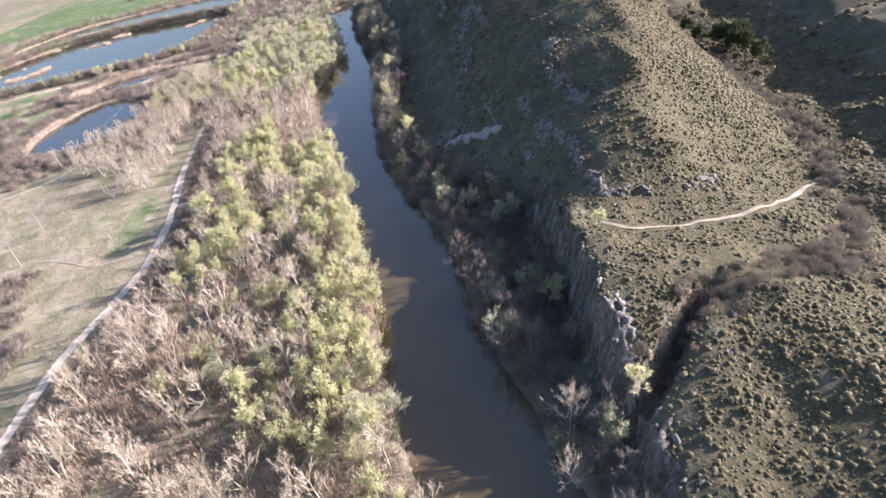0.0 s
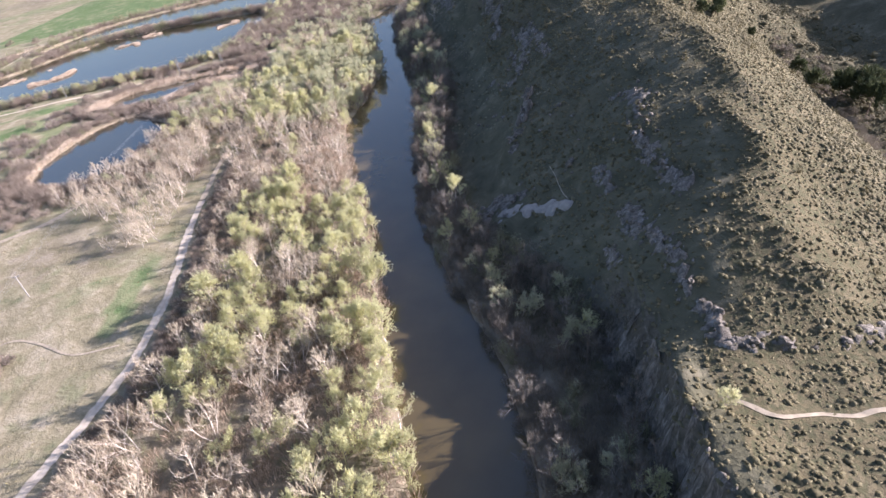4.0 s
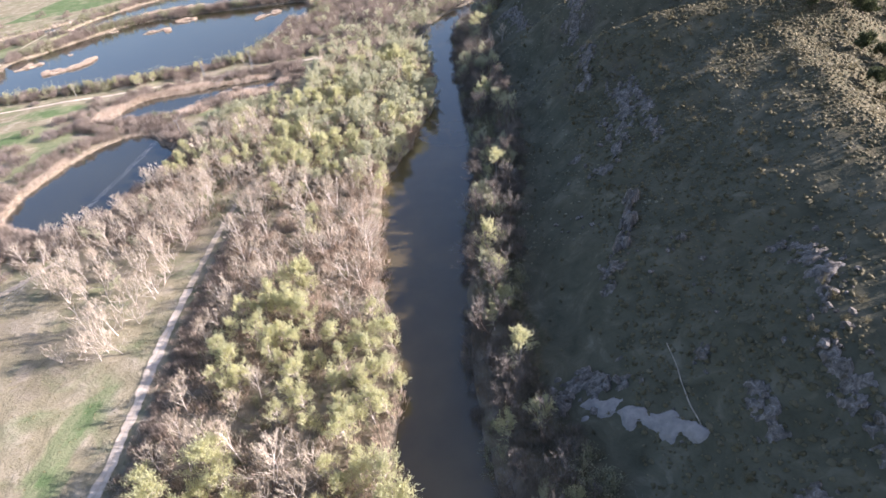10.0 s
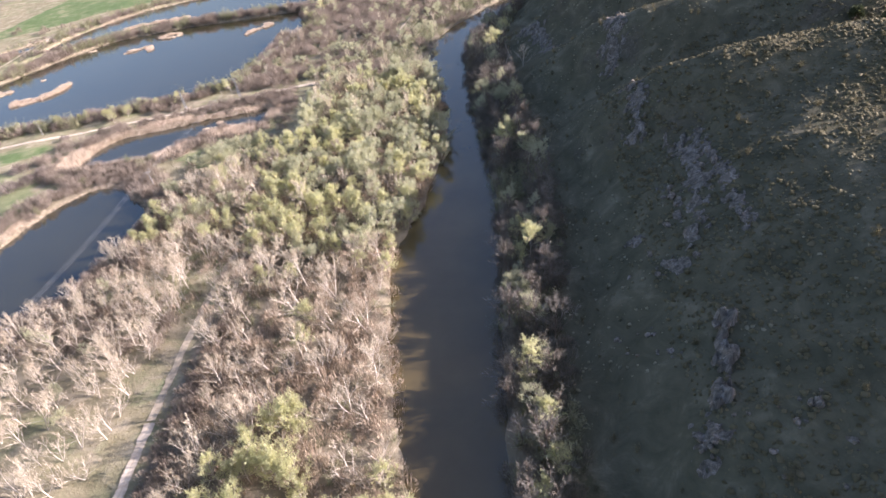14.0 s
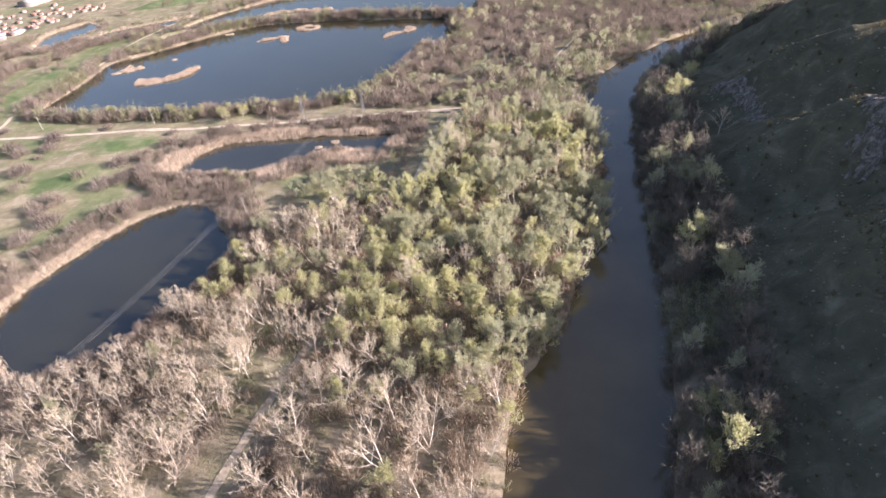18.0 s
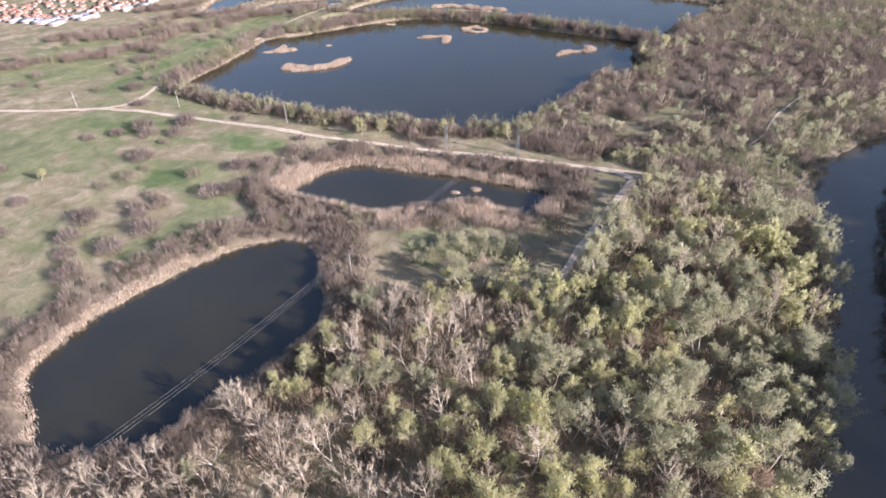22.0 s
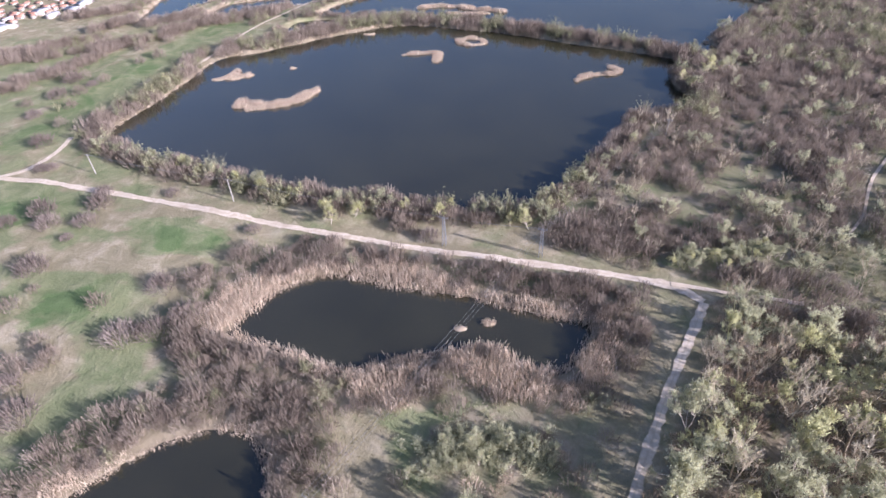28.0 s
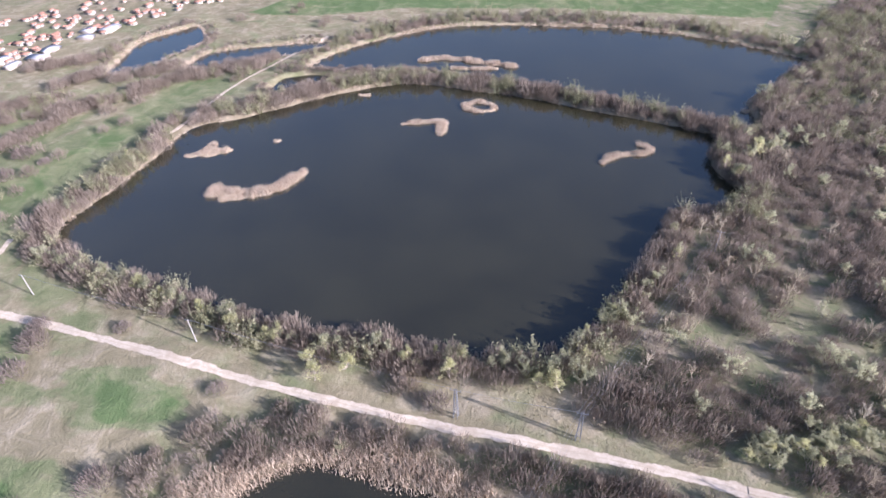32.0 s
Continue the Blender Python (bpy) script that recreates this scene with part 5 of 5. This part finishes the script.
M_LEDGE = plain("pale_earthy_rock", (0.25, 0.222, 0.188), 0.95, 0.22, 1.4)
outcrop(((6, 149.5), (11.5, 146), (15.5, 143), (18.5, 140.6)), 4.6, 1.5, "broad smooth pale limestone ledge on the shaded slope", 1, slabs=3, stone=M_LEDGE, even=0.75)
outcrop(((2, 153), (6, 154.5), (11, 150)), 2.8, 1.8, "broken grey limestone behind the pale ledge", 19, slabs=12)
outcrop(((35, 166.2), (38.6, 160.5), (36.5, 154), (35.3, 149)), 2.4, 1.3, "patch of bare grey limestone high on the slope", 2, slabs=14)
outcrop(((33.4, 145.4), (34.6, 136), (36.6, 126)), 2.2, 1.6, "long rib of bare limestone down the slope", 3, slabs=14)
outcrop(((27, 128.8), (28.1, 120.8), (28.8, 115), (29, 110)), 2.3, 1.6, "narrow rib of bare limestone down the slope", 4, slabs=12)
outcrop(((11.2, 171.5), (12.4, 175)), 2.8, 1.8, "pale limestone boulder patch on the steep slope", 5, slabs=8)
outcrop(((14.6, 178.6), (16.5, 185), (18.3, 191.4)), 1.7, 6.0, "thin upright limestone rib on the slope", 6, slabs=6)
outcrop(((29, 108), (30, 103), (30.5, 98), (31, 94.5)), 2.0, 1.6, "limestone rim above the hill's terrace", 7, slabs=12)
outcrop(((31.5, 94), (36, 92.5), (45, 92), (54, 95)), 1.5, 1.0, "low limestone step along the hill's terrace", 8)
outcrop(((19.5, 108), (19.5, 98), (19.5, 86), (19.5, 76)), 3.0, 1.8, "pale limestone cliff above the river trees", 9, slabs=5)
outcrop(((19.5, 76), (19.5, 66), (20.5, 57)), 3.4, 1.8, "pale limestone cliff beside the gully", 10, slabs=2)
outcrop(((20.5, 51), (20, 43), (20.5, 30), (22, 15)), 3.2, 1.8, "pale limestone cliff south of the gully", 11, slabs=5)
outcrop(((24, 56), (28, 58), (32, 60)), 1.8, 1.2, "limestone wall of the dark gully", 12, slabs=2)
outcrop(((22.6, 241.5), (24, 233), (22.4, 222), (19.3, 211)), 2.4, 1.8, "narrow rib of bare limestone above the river", 13, slabs=14)
outcrop(((18, 309), (21, 300), (17, 289)), 3.4, 1.8, "grey limestone crag above the river", 14, slabs=12)
outcrop(((17, 262), (17, 254), (15.9, 246.5)), 2.8, 1.8, "grey limestone patch above the river", 15, slabs=12)
outcrop(((25.7, 143.3), (26.2, 137.8)), 1.8, 1.3, "thin streak of bare limestone", 16, slabs=5)
outcrop(((22.5, 66), (23.2, 63.5)), 0.9, 0.4, "white weathered rock at the cliff's brink", 17, slabs=0, stone=M_LEDGE, even=0.5)
outcrop(((-4, 346), (0, 336), (3, 322)), 3.4, 2.0, "dark limestone crag at the river bend", 18, slabs=10)
outcrop(((21.5, 152), (22.6, 151.3)), 1.6, 1.6, "small pale limestone knob on the slope", 20, slabs=4)
outcrop(((17.8, 227.4), (18.4, 222), (18.8, 218.5)), 1.7, 1.5, "thin limestone streak above the river", 21, slabs=6)
outcrop(((14.6, 207.5), (15.4, 205.5)), 2.2, 1.6, "pale limestone knob above the river", 22, slabs=6)
outcrop(((22.1, 121.2), (22.2, 117.2)), 1.5, 1.3, "thin streak of bare limestone", 23, slabs=4)
outcrop(((10, 218.3), (11.5, 217)), 2.0, 1.5, "grey limestone knob above the bank trees", 24, slabs=5)
outcrop(((26.6, 239.4), (26.8, 230), (26.6, 220), (26.5, 208.7)), 1.9, 1.5, "ragged line of limestone on the upper slope", 25, slabs=10)
SLOPE_PATH = curve(plan((18.9, 141.5), (18.3, 146), (18.0, 151.4), (17.6, 156)), 6)
ribbon("slope_path", SLOPE_PATH, 0.2, M_PATH, "thin trodden path up the shaded slope", 0.05, near=0.3)
rock_band(((18, 110), (18, 92), (17.5, 80)), 16, 0.9, "fallen limestone block below the cliff", "fallen blocks", 7, 2.6)
rock_band(((37, 170), (38, 150), (36, 135)), 14, 0.9, "loose limestone block on the slope", "loose blocks", 2, 3.0)
rock_band(((8, 196), (12, 188), (16, 180), (20, 172)), 26, 0.8, "small pale stone on the shaded slope", "slope stones", 4, 6.0)
rock_band(((12, 205), (20, 225), (18, 245), (22, 270)), 26, 0.9, "small pale stone on the shaded slope", "slope stones", 5, 6.0)
rock_band(((28, 120), (26, 140), (24, 160), (22, 175)), 24, 0.6, "small pale stone on the shaded slope", "slope stones", 6, 7.0)
rock_band(((36, 58), (34, 55), (31, 50)), 5, 0.7, "pale limestone block beside the gully", "gully blocks", 3, 2.0)

# ---- poles and wires ----


def tube_mesh(name, points, radius, material, sides=6):
    bm = bmesh.new()
    rings = []
    pts = [Vector(p) for p in points]
    rad = radius if isinstance(radius, (list, tuple)) else [radius] * len(pts)
    for i, p in enumerate(pts):
        d = (pts[min(i + 1, len(pts) - 1)] - pts[max(i - 1, 0)]).normalized()
        u = d.orthogonal().normalized()
        v = d.cross(u)
        rings.append([bm.verts.new(p + (u * math.cos(k * 6.2832 / sides) + v * math.sin(k * 6.2832 / sides)) * rad[i]) for k in range(sides)])
    for a, b in zip(rings, rings[1:]):
        for k in range(sides):
            bm.faces.new((a[k], a[(k + 1) % sides], b[(k + 1) % sides], b[k]))
    bm.faces.new(rings[0][::-1]), bm.faces.new(rings[-1])
    me = bpy.data.meshes.new(name)
    bm.to_mesh(me), bm.free()
    me.materials.append(material)
    return me


def utility_pole(px, py, tall, turn, label):
    root = new("utility_pole")
    x, y = px * STEP, py * STEP
    root.matrix_basis = pose(x, y, float(height([x], [y])[0]) - 0.1, 0, 0, turn)
    tagged(root, label, "pole", "utility poles")
    part("pole", tube_mesh("pole", [(0, 0, 0), (0, 0, tall * 0.5), (0, 0, tall)], [0.17, 0.15, 0.12], M_POLE, 8), root)
    part("crossarm", tube_mesh("crossarm", [(-1.0, 0.12, tall - 0.45), (1.0, 0.12, tall - 0.45)], 0.07, M_STEEL, 4), root)
    part("brace", tube_mesh("brace", [(-0.6, 0.14, tall - 0.5), (0, 0.16, tall - 1.1)], 0.04, M_STEEL, 4), root)
    for k in (-0.9, 0.0, 0.9):
        part("insulator", tube_mesh("insulator", [(k, 0.12, tall - 0.4), (k, 0.12, tall - 0.25), (k, 0.12, tall - 0.1)], [0.05, 0.09, 0.04], M_STEEL, 6), root)
    return root, tall


def lattice_pole(px, py, tall, turn, label):
    """A four-legged steel lattice pole."""
    root = new("lattice_pole")
    x, y = px * STEP, py * STEP
    root.matrix_basis = pose(x, y, float(height([x], [y])[0]) - 0.1, 0, 0, turn)
    tagged(root, label, "pole", "utility poles")
    corners = ((-1, -1), (1, -1), (1, 1), (-1, 1))
    half = lambda z: 0.5 - 0.28 * z / tall
    for a, b in corners:
        part("leg", tube_mesh("leg", [(a * half(0), b * half(0), 0), (a * half(tall), b * half(tall), tall)], 0.09, M_STEEL, 4), root)
    levels = np.linspace(0.4, tall - 0.4, 9)
    for lo, hi in zip(levels, levels[1:]):
        for (a, b), (c, d) in zip(corners, corners[1:] + corners[:1]):
            part("brace", tube_mesh("brace", [(a * half(lo), b * half(lo), lo), (c * half(hi), d * half(hi), hi)], 0.05, M_STEEL, 3), root)
    part("crossarm", tube_mesh("crossarm", [(-1.2, 0, tall - 0.4), (1.2, 0, tall - 0.4)], 0.08, M_STEEL, 4), root)
    for k in (-1.1, 0.0, 1.1):
        part("insulator", tube_mesh("insulator", [(k, 0, tall - 0.4), (k, 0, tall - 0.1)], 0.07, M_STEEL, 6), root)
    return root, tall


POLES = {
    "south": utility_pole(-107, 132.5, 8.0, 20, "slim grey pole in the meadow"),
    "meadow": utility_pole(-109.3, 150, 8.0, 15, "slim grey pole in the meadow"),
    "pond": utility_pole(-118.6, 207.7, 7.0, 5, "slim pale pole south of the pond"),
    "middle": utility_pole(-118.6, 272.3, 7.6, 0, "slim pale pole between the two ponds"),
    "corner": lattice_pole(-115.8, 339.8, 9.4, 20, "grey steel pole on the grass beside the road"),
    "lattice": lattice_pole(-135.6, 333.2, 9.6, 15, "steel lattice pole before the lakeside bushes"),
    "road": utility_pole(-189, 321, 8.0, 15, "pale pole on the grass beside the road"),
    "road_west": utility_pole(-232, 311.5, 7.5, 20, "pale pole near the road fork"),
    "field": utility_pole(-262, 292, 7.5, 25, "pale pole in the green field"),
    "thicket": utility_pole(-108, 402, 8.0, 5, "slim pole standing in the thicket"),
}


def wires(a, b, sag, label):
    (ra, ta), (rb, tb) = POLES[a], POLES[b]
    root = new("power_line")
    tagged(root, label, "power line", "power lines")
    for k in (-0.9, 0.0, 0.9):
        p = ra.matrix_basis @ Vector((k, 0.1, ta - 0.05))
        q = rb.matrix_basis @ Vector((k, 0.1, tb - 0.05))
        pts = [p.lerp(q, u) - Vector((0, 0, 4 * sag * u * (1 - u))) for u in np.linspace(0, 1, 15)]
        part("wire", tube_mesh("wire", pts, 0.015, M_WIRE, 4), root)


wires("south", "meadow", 0.4, "three thin wires over the meadow")
wires("meadow", "pond", 1.0, "three thin wires over the bare trees")
wires("pond", "middle", 1.2, "three bright wires sagging over the dark pond")
wires("middle", "corner", 1.2, "three bright wires over the middle pond")
wires("corner", "thicket", 1.2, "three thin wires towards the thicket")
wires("lattice", "road", 1.2, "three thin wires along the road")
wires("road", "road_west", 1.0, "three thin wires along the road")
wires("corner", "lattice", 0.5, "three thin wires beside the road")

# ---- town ----


def house_parts(w, d, h, roof_h):
    """Walls with a shallow gable, and a roof that overhangs them."""
    a, b = w / 2, d / 2
    v = np.array([(-a, -b, 0), (a, -b, 0), (a, b, 0), (-a, b, 0), (-a, -b, h), (a, -b, h), (a, b, h), (-a, b, h), (0, -b, h + roof_h), (0, b, h + roof_h)], float)
    walls = v, np.array([(0, 1, 5), (0, 5, 4), (1, 2, 6), (1, 6, 5), (2, 3, 7), (2, 7, 6), (3, 0, 4), (3, 4, 7), (4, 5, 8), (6, 7, 9)])
    e, f, k = a + 0.3, b + 0.3, h - 0.15
    r = np.array([(-e, -f, k), (-e, f, k), (0, f, h + roof_h + 0.06), (0, -f, h + roof_h + 0.06), (e, -f, k), (e, f, k)], float)
    r = np.vstack([r, r - np.array([0, 0, 0.15])])
    top = [(0, 3, 2), (0, 2, 1), (3, 4, 5), (3, 5, 2)]
    under = [(c + 6, b2 + 6, a2 + 6) for a2, b2, c in top]
    rim = [(0, 1, 7), (0, 7, 6), (5, 4, 10), (5, 10, 11), (4, 3, 9), (4, 9, 10), (3, 0, 6), (3, 6, 9), (1, 2, 8), (1, 8, 7), (2, 5, 11), (2, 11, 8)]
    return walls, (r, np.array(top + under + rim))


def town():
    rng = np.random.RandomState(12)
    kinds = []
    for w, d, h, rh in ((5, 7, 3.0, 1.2), (4.5, 6, 4.0, 1.1), (6, 9, 3.4, 1.5)):
        wl, rf = house_parts(w, d, h, rh)
        root = new("house")
        root.location = (-430 * STEP, 520 * STEP, 0.9)
        part("wall", mesh_only("wall", wl, M_WALL), root)
        part("roof", mesh_only("roof", rf, M_TILE), root)
        for sx in (-1, 1):
            for k in (-0.25, 0.25):
                bm = bmesh.new()
                bmesh.ops.create_cube(bm, size=1.0, matrix=Matrix.LocRotScale((sx * w / 2, k * d, h * 0.55), None, (0.1, 0.9, 1.1)))
                me = bpy.data.meshes.new("window")
                bm.to_mesh(me), bm.free()
                me.materials.append(M_GLASS)
                part("window", me, root)
        tagged(root, "small white house with a red tiled roof", "house", "town houses")
        kinds.append(root)
    wl, rf = house_parts(14, 24, 4.0, 1.2)
    shed = new("industrial_shed")
    shed.location = (-445 * STEP, 500 * STEP, 0.9)
    part("wall", mesh_only("wall", wl, M_WALL), shed)
    part("roof", mesh_only("roof", rf, M_SHED), shed)
    tagged(shed, "long white industrial shed on the town's edge", "shed", "industrial sheds")
    edge = curve(plan((-404, 336), (-388, 345), (-378, 353), (-377, 374), (-374, 389), (-380, 414), (-372, 436), (-371, 464), (-362, 490)), 12)
    for i in range(26):
        p = edge[int(rng.rand() * 70)] / STEP
        px, py = p[0] - 12 * rng.rand(), p[1] + 2 * rng.randn()
        copy_thing(shed, pose(px * STEP, py * STEP, 0.9, 0, 0, 25 + 90 * (i % 3 == 0)) @ Matrix.Diagonal((0.3 + 0.3 * rng.rand(), 0.2 + 0.3 * rng.rand(), 0.4, 1)))
    for i in range(290):
        p = edge[int(rng.rand() * len(edge))] / STEP
        px, py = p[0] - 5 - 60 * rng.rand() ** 1.4, p[1] + 5 * rng.randn()
        s = 0.42 + 0.2 * rng.rand()
        copy_thing(kinds[i % 3], pose(px * STEP, py * STEP, 0.9, 0, 0, 25 + 90 * (rng.rand() < 0.4) + 8 * rng.randn()) @ Matrix.Diagonal((s, s, 0.8 * s, 1)))


M_GLASS = plain("dark_window", (0.04, 0.045, 0.05), 0.2, 0.2)
town()

# ---- single bushes ----


def bush_thing(px, py, size, arrays_mesh, label, turn):
    ob = new("bush", arrays_mesh)
    x, y = px * STEP, py * STEP
    ob.matrix_world = pose(x, y, float(height([x], [y])[0]) - 0.05, 0, 0, turn) @ Matrix.Diagonal((size, size, size * 0.95, 1))
    tagged(ob, label, "bush", "meadow bushes")


BUSHES = ((-288, 334, 4.2), (-296, 344, 4.6), (-286, 345, 2.6), (-260, 313, 4.4), (-255, 325, 3.6), (-281, 322, 3.4), (-226, 294, 4.6), (-220, 292, 4.0), (-217, 303.5, 4.4), (-213, 297, 3.8), (-207, 281, 4.6),
          (-178, 292, 4.2), (-172, 259, 4.6), (-229, 287, 3.2), (-211, 291, 2.0), (-205, 315.5, 2.4), (-173, 279, 4.6), (-169, 283, 4.2), (-167, 289, 4.0), (-235, 254, 3.4), (-212, 249, 3.0), (-233, 280, 2.6), (-246.5, 305, 2.6), (-244.5, 307, 2.4),
          (-170, 239, 4.2), (-172, 250, 4.4), (-189, 254, 4.6), (-184, 247, 4.0), (-140, 333.5, 3.4), (-221, 307, 3.0), (-100, 126.7, 1.9), (-178, 243, 3.4), (-180, 262, 3.2), (-176, 315, 2.6))
BUSH_MESH = [mesh_only("bush", brush_arrays(200 + i, 480, 0.75, 0.85, 0.024), M_BRUSH_ONE) for i in range(3)]
for k, (px, py, s) in enumerate(BUSHES):
    bush_thing(px, py, 1.25 * s, BUSH_MESH[k % 3], "round purplish brown leafless bush in the meadow", 70 * k)

for px, py, s in ((-162, 326, 0.72), (-159, 331, 0.75), (-165, 328, 0.65), (-122, 347, 0.72), (-126, 346, 0.5), (-185, 329, 0.5), (-195, 327, 0.5), (-181, 329, 0.42), (-122, 357, 0.5), (-112, 437, 0.7), (-114, 440, 0.6),
                  (-219, 258, 0.55), (-121, 372, 0.45), (-123, 362, 0.45), (-206, 326, 0.4), (-146, 343, 0.35)):
    POPLAR.plant(px * STEP, py * STEP, s, 50 * py, int(px * 3 + py), "young poplar in fresh pale leaf beside the water")
for px, py, s in ((-109, 292, 0.85), (-105, 294, 0.95), (-101, 296.5, 0.9), (-97, 297.5, 0.8), (-109, 287.5, 0.75), (-111, 284, 0.7), (-103, 291.5, 0.85), (-99, 293, 0.8), (-94, 300, 0.55), (-106, 289, 0.7)):
    WILLOW.plant(px * STEP, py * STEP, 0.62 * s, 50 * py, int(px * 3 + py), "low spreading willow in the clearing")


def clearing_bushes():
    rng = np.random.RandomState(64)
    c = curve(plan((-110, 289), (-106, 293), (-101, 296), (-95, 298)), 10)
    p = c[rng.randint(len(c), size=130)] + rng.randn(130, 2) * np.array([2.2, 2.6])
    stuff("clearing_bushes", LEAFBUSH, p[:, 0], p[:, 1], 1.3 + 1.3 * rng.rand(130), M_WOODWILLOW, "close group of fresh green bushes in the clearing", "bushes", 29)


clearing_bushes()


def lakeside_trees():
    """Young trees along the lake: a close row on the south shore, fewer to the west and east; and the planted row by the road."""
    rng = np.random.RandomState(61)
    lines = ((((-243, 320), (-222, 322.5), (-200, 326), (-177, 329), (-160, 335), (-143, 342), (-128, 349)), 40, 0.62, 1.5), (((-256, 335), (-262, 352), (-268, 372)), 12, 0.5, 1.6),
             (((-127, 352), (-119, 368), (-116, 390), (-117, 408)), 14, 0.55, 1.6), (((-118, 448), (-108, 450), (-104, 462)), 7, 0.7, 2.5), (((-91, 350.5), (-85, 356), (-79, 361.5), (-73, 364)), 44, 0.46, 1.8))
    for n, (line, count, size, wide) in enumerate(lines):
        c = curve(plan(*line), 12)
        for i in range(count):
            p = c[int((i + rng.rand()) / count * (len(c) - 1))] + rng.randn(2) * wide
            if not free(p[:1], p[1:], 0.3, 0.8)[0]:
                continue
            kind = POPLAR if rng.rand() < 0.15 else WILLOW
            kind.plant(p[0], p[1], size * (0.75 + 0.5 * rng.rand()), 360 * rng.rand(), rng.randint(99), "slender young tree in a planted row by the road" if n == 4 else "young lakeside tree in thin pale leaf")


lakeside_trees()

for px, py, s in ((-231.5, 363.5, 1.5), (-229.5, 364, 1.1), (-216.5, 380.5, 1.2), (-251.5, 378.5, 1.1)):
    ob = new("bush", BUSH_MESH[int(py) % 3])
    ob.matrix_world = pose(px * STEP, py * STEP, 0.2, 0, 0, 31 * px) @ Matrix.Diagonal((s, s, s * 1.2, 1))
    tagged(ob, "small grey leafless bush on a reed island", "bush", "island bushes")
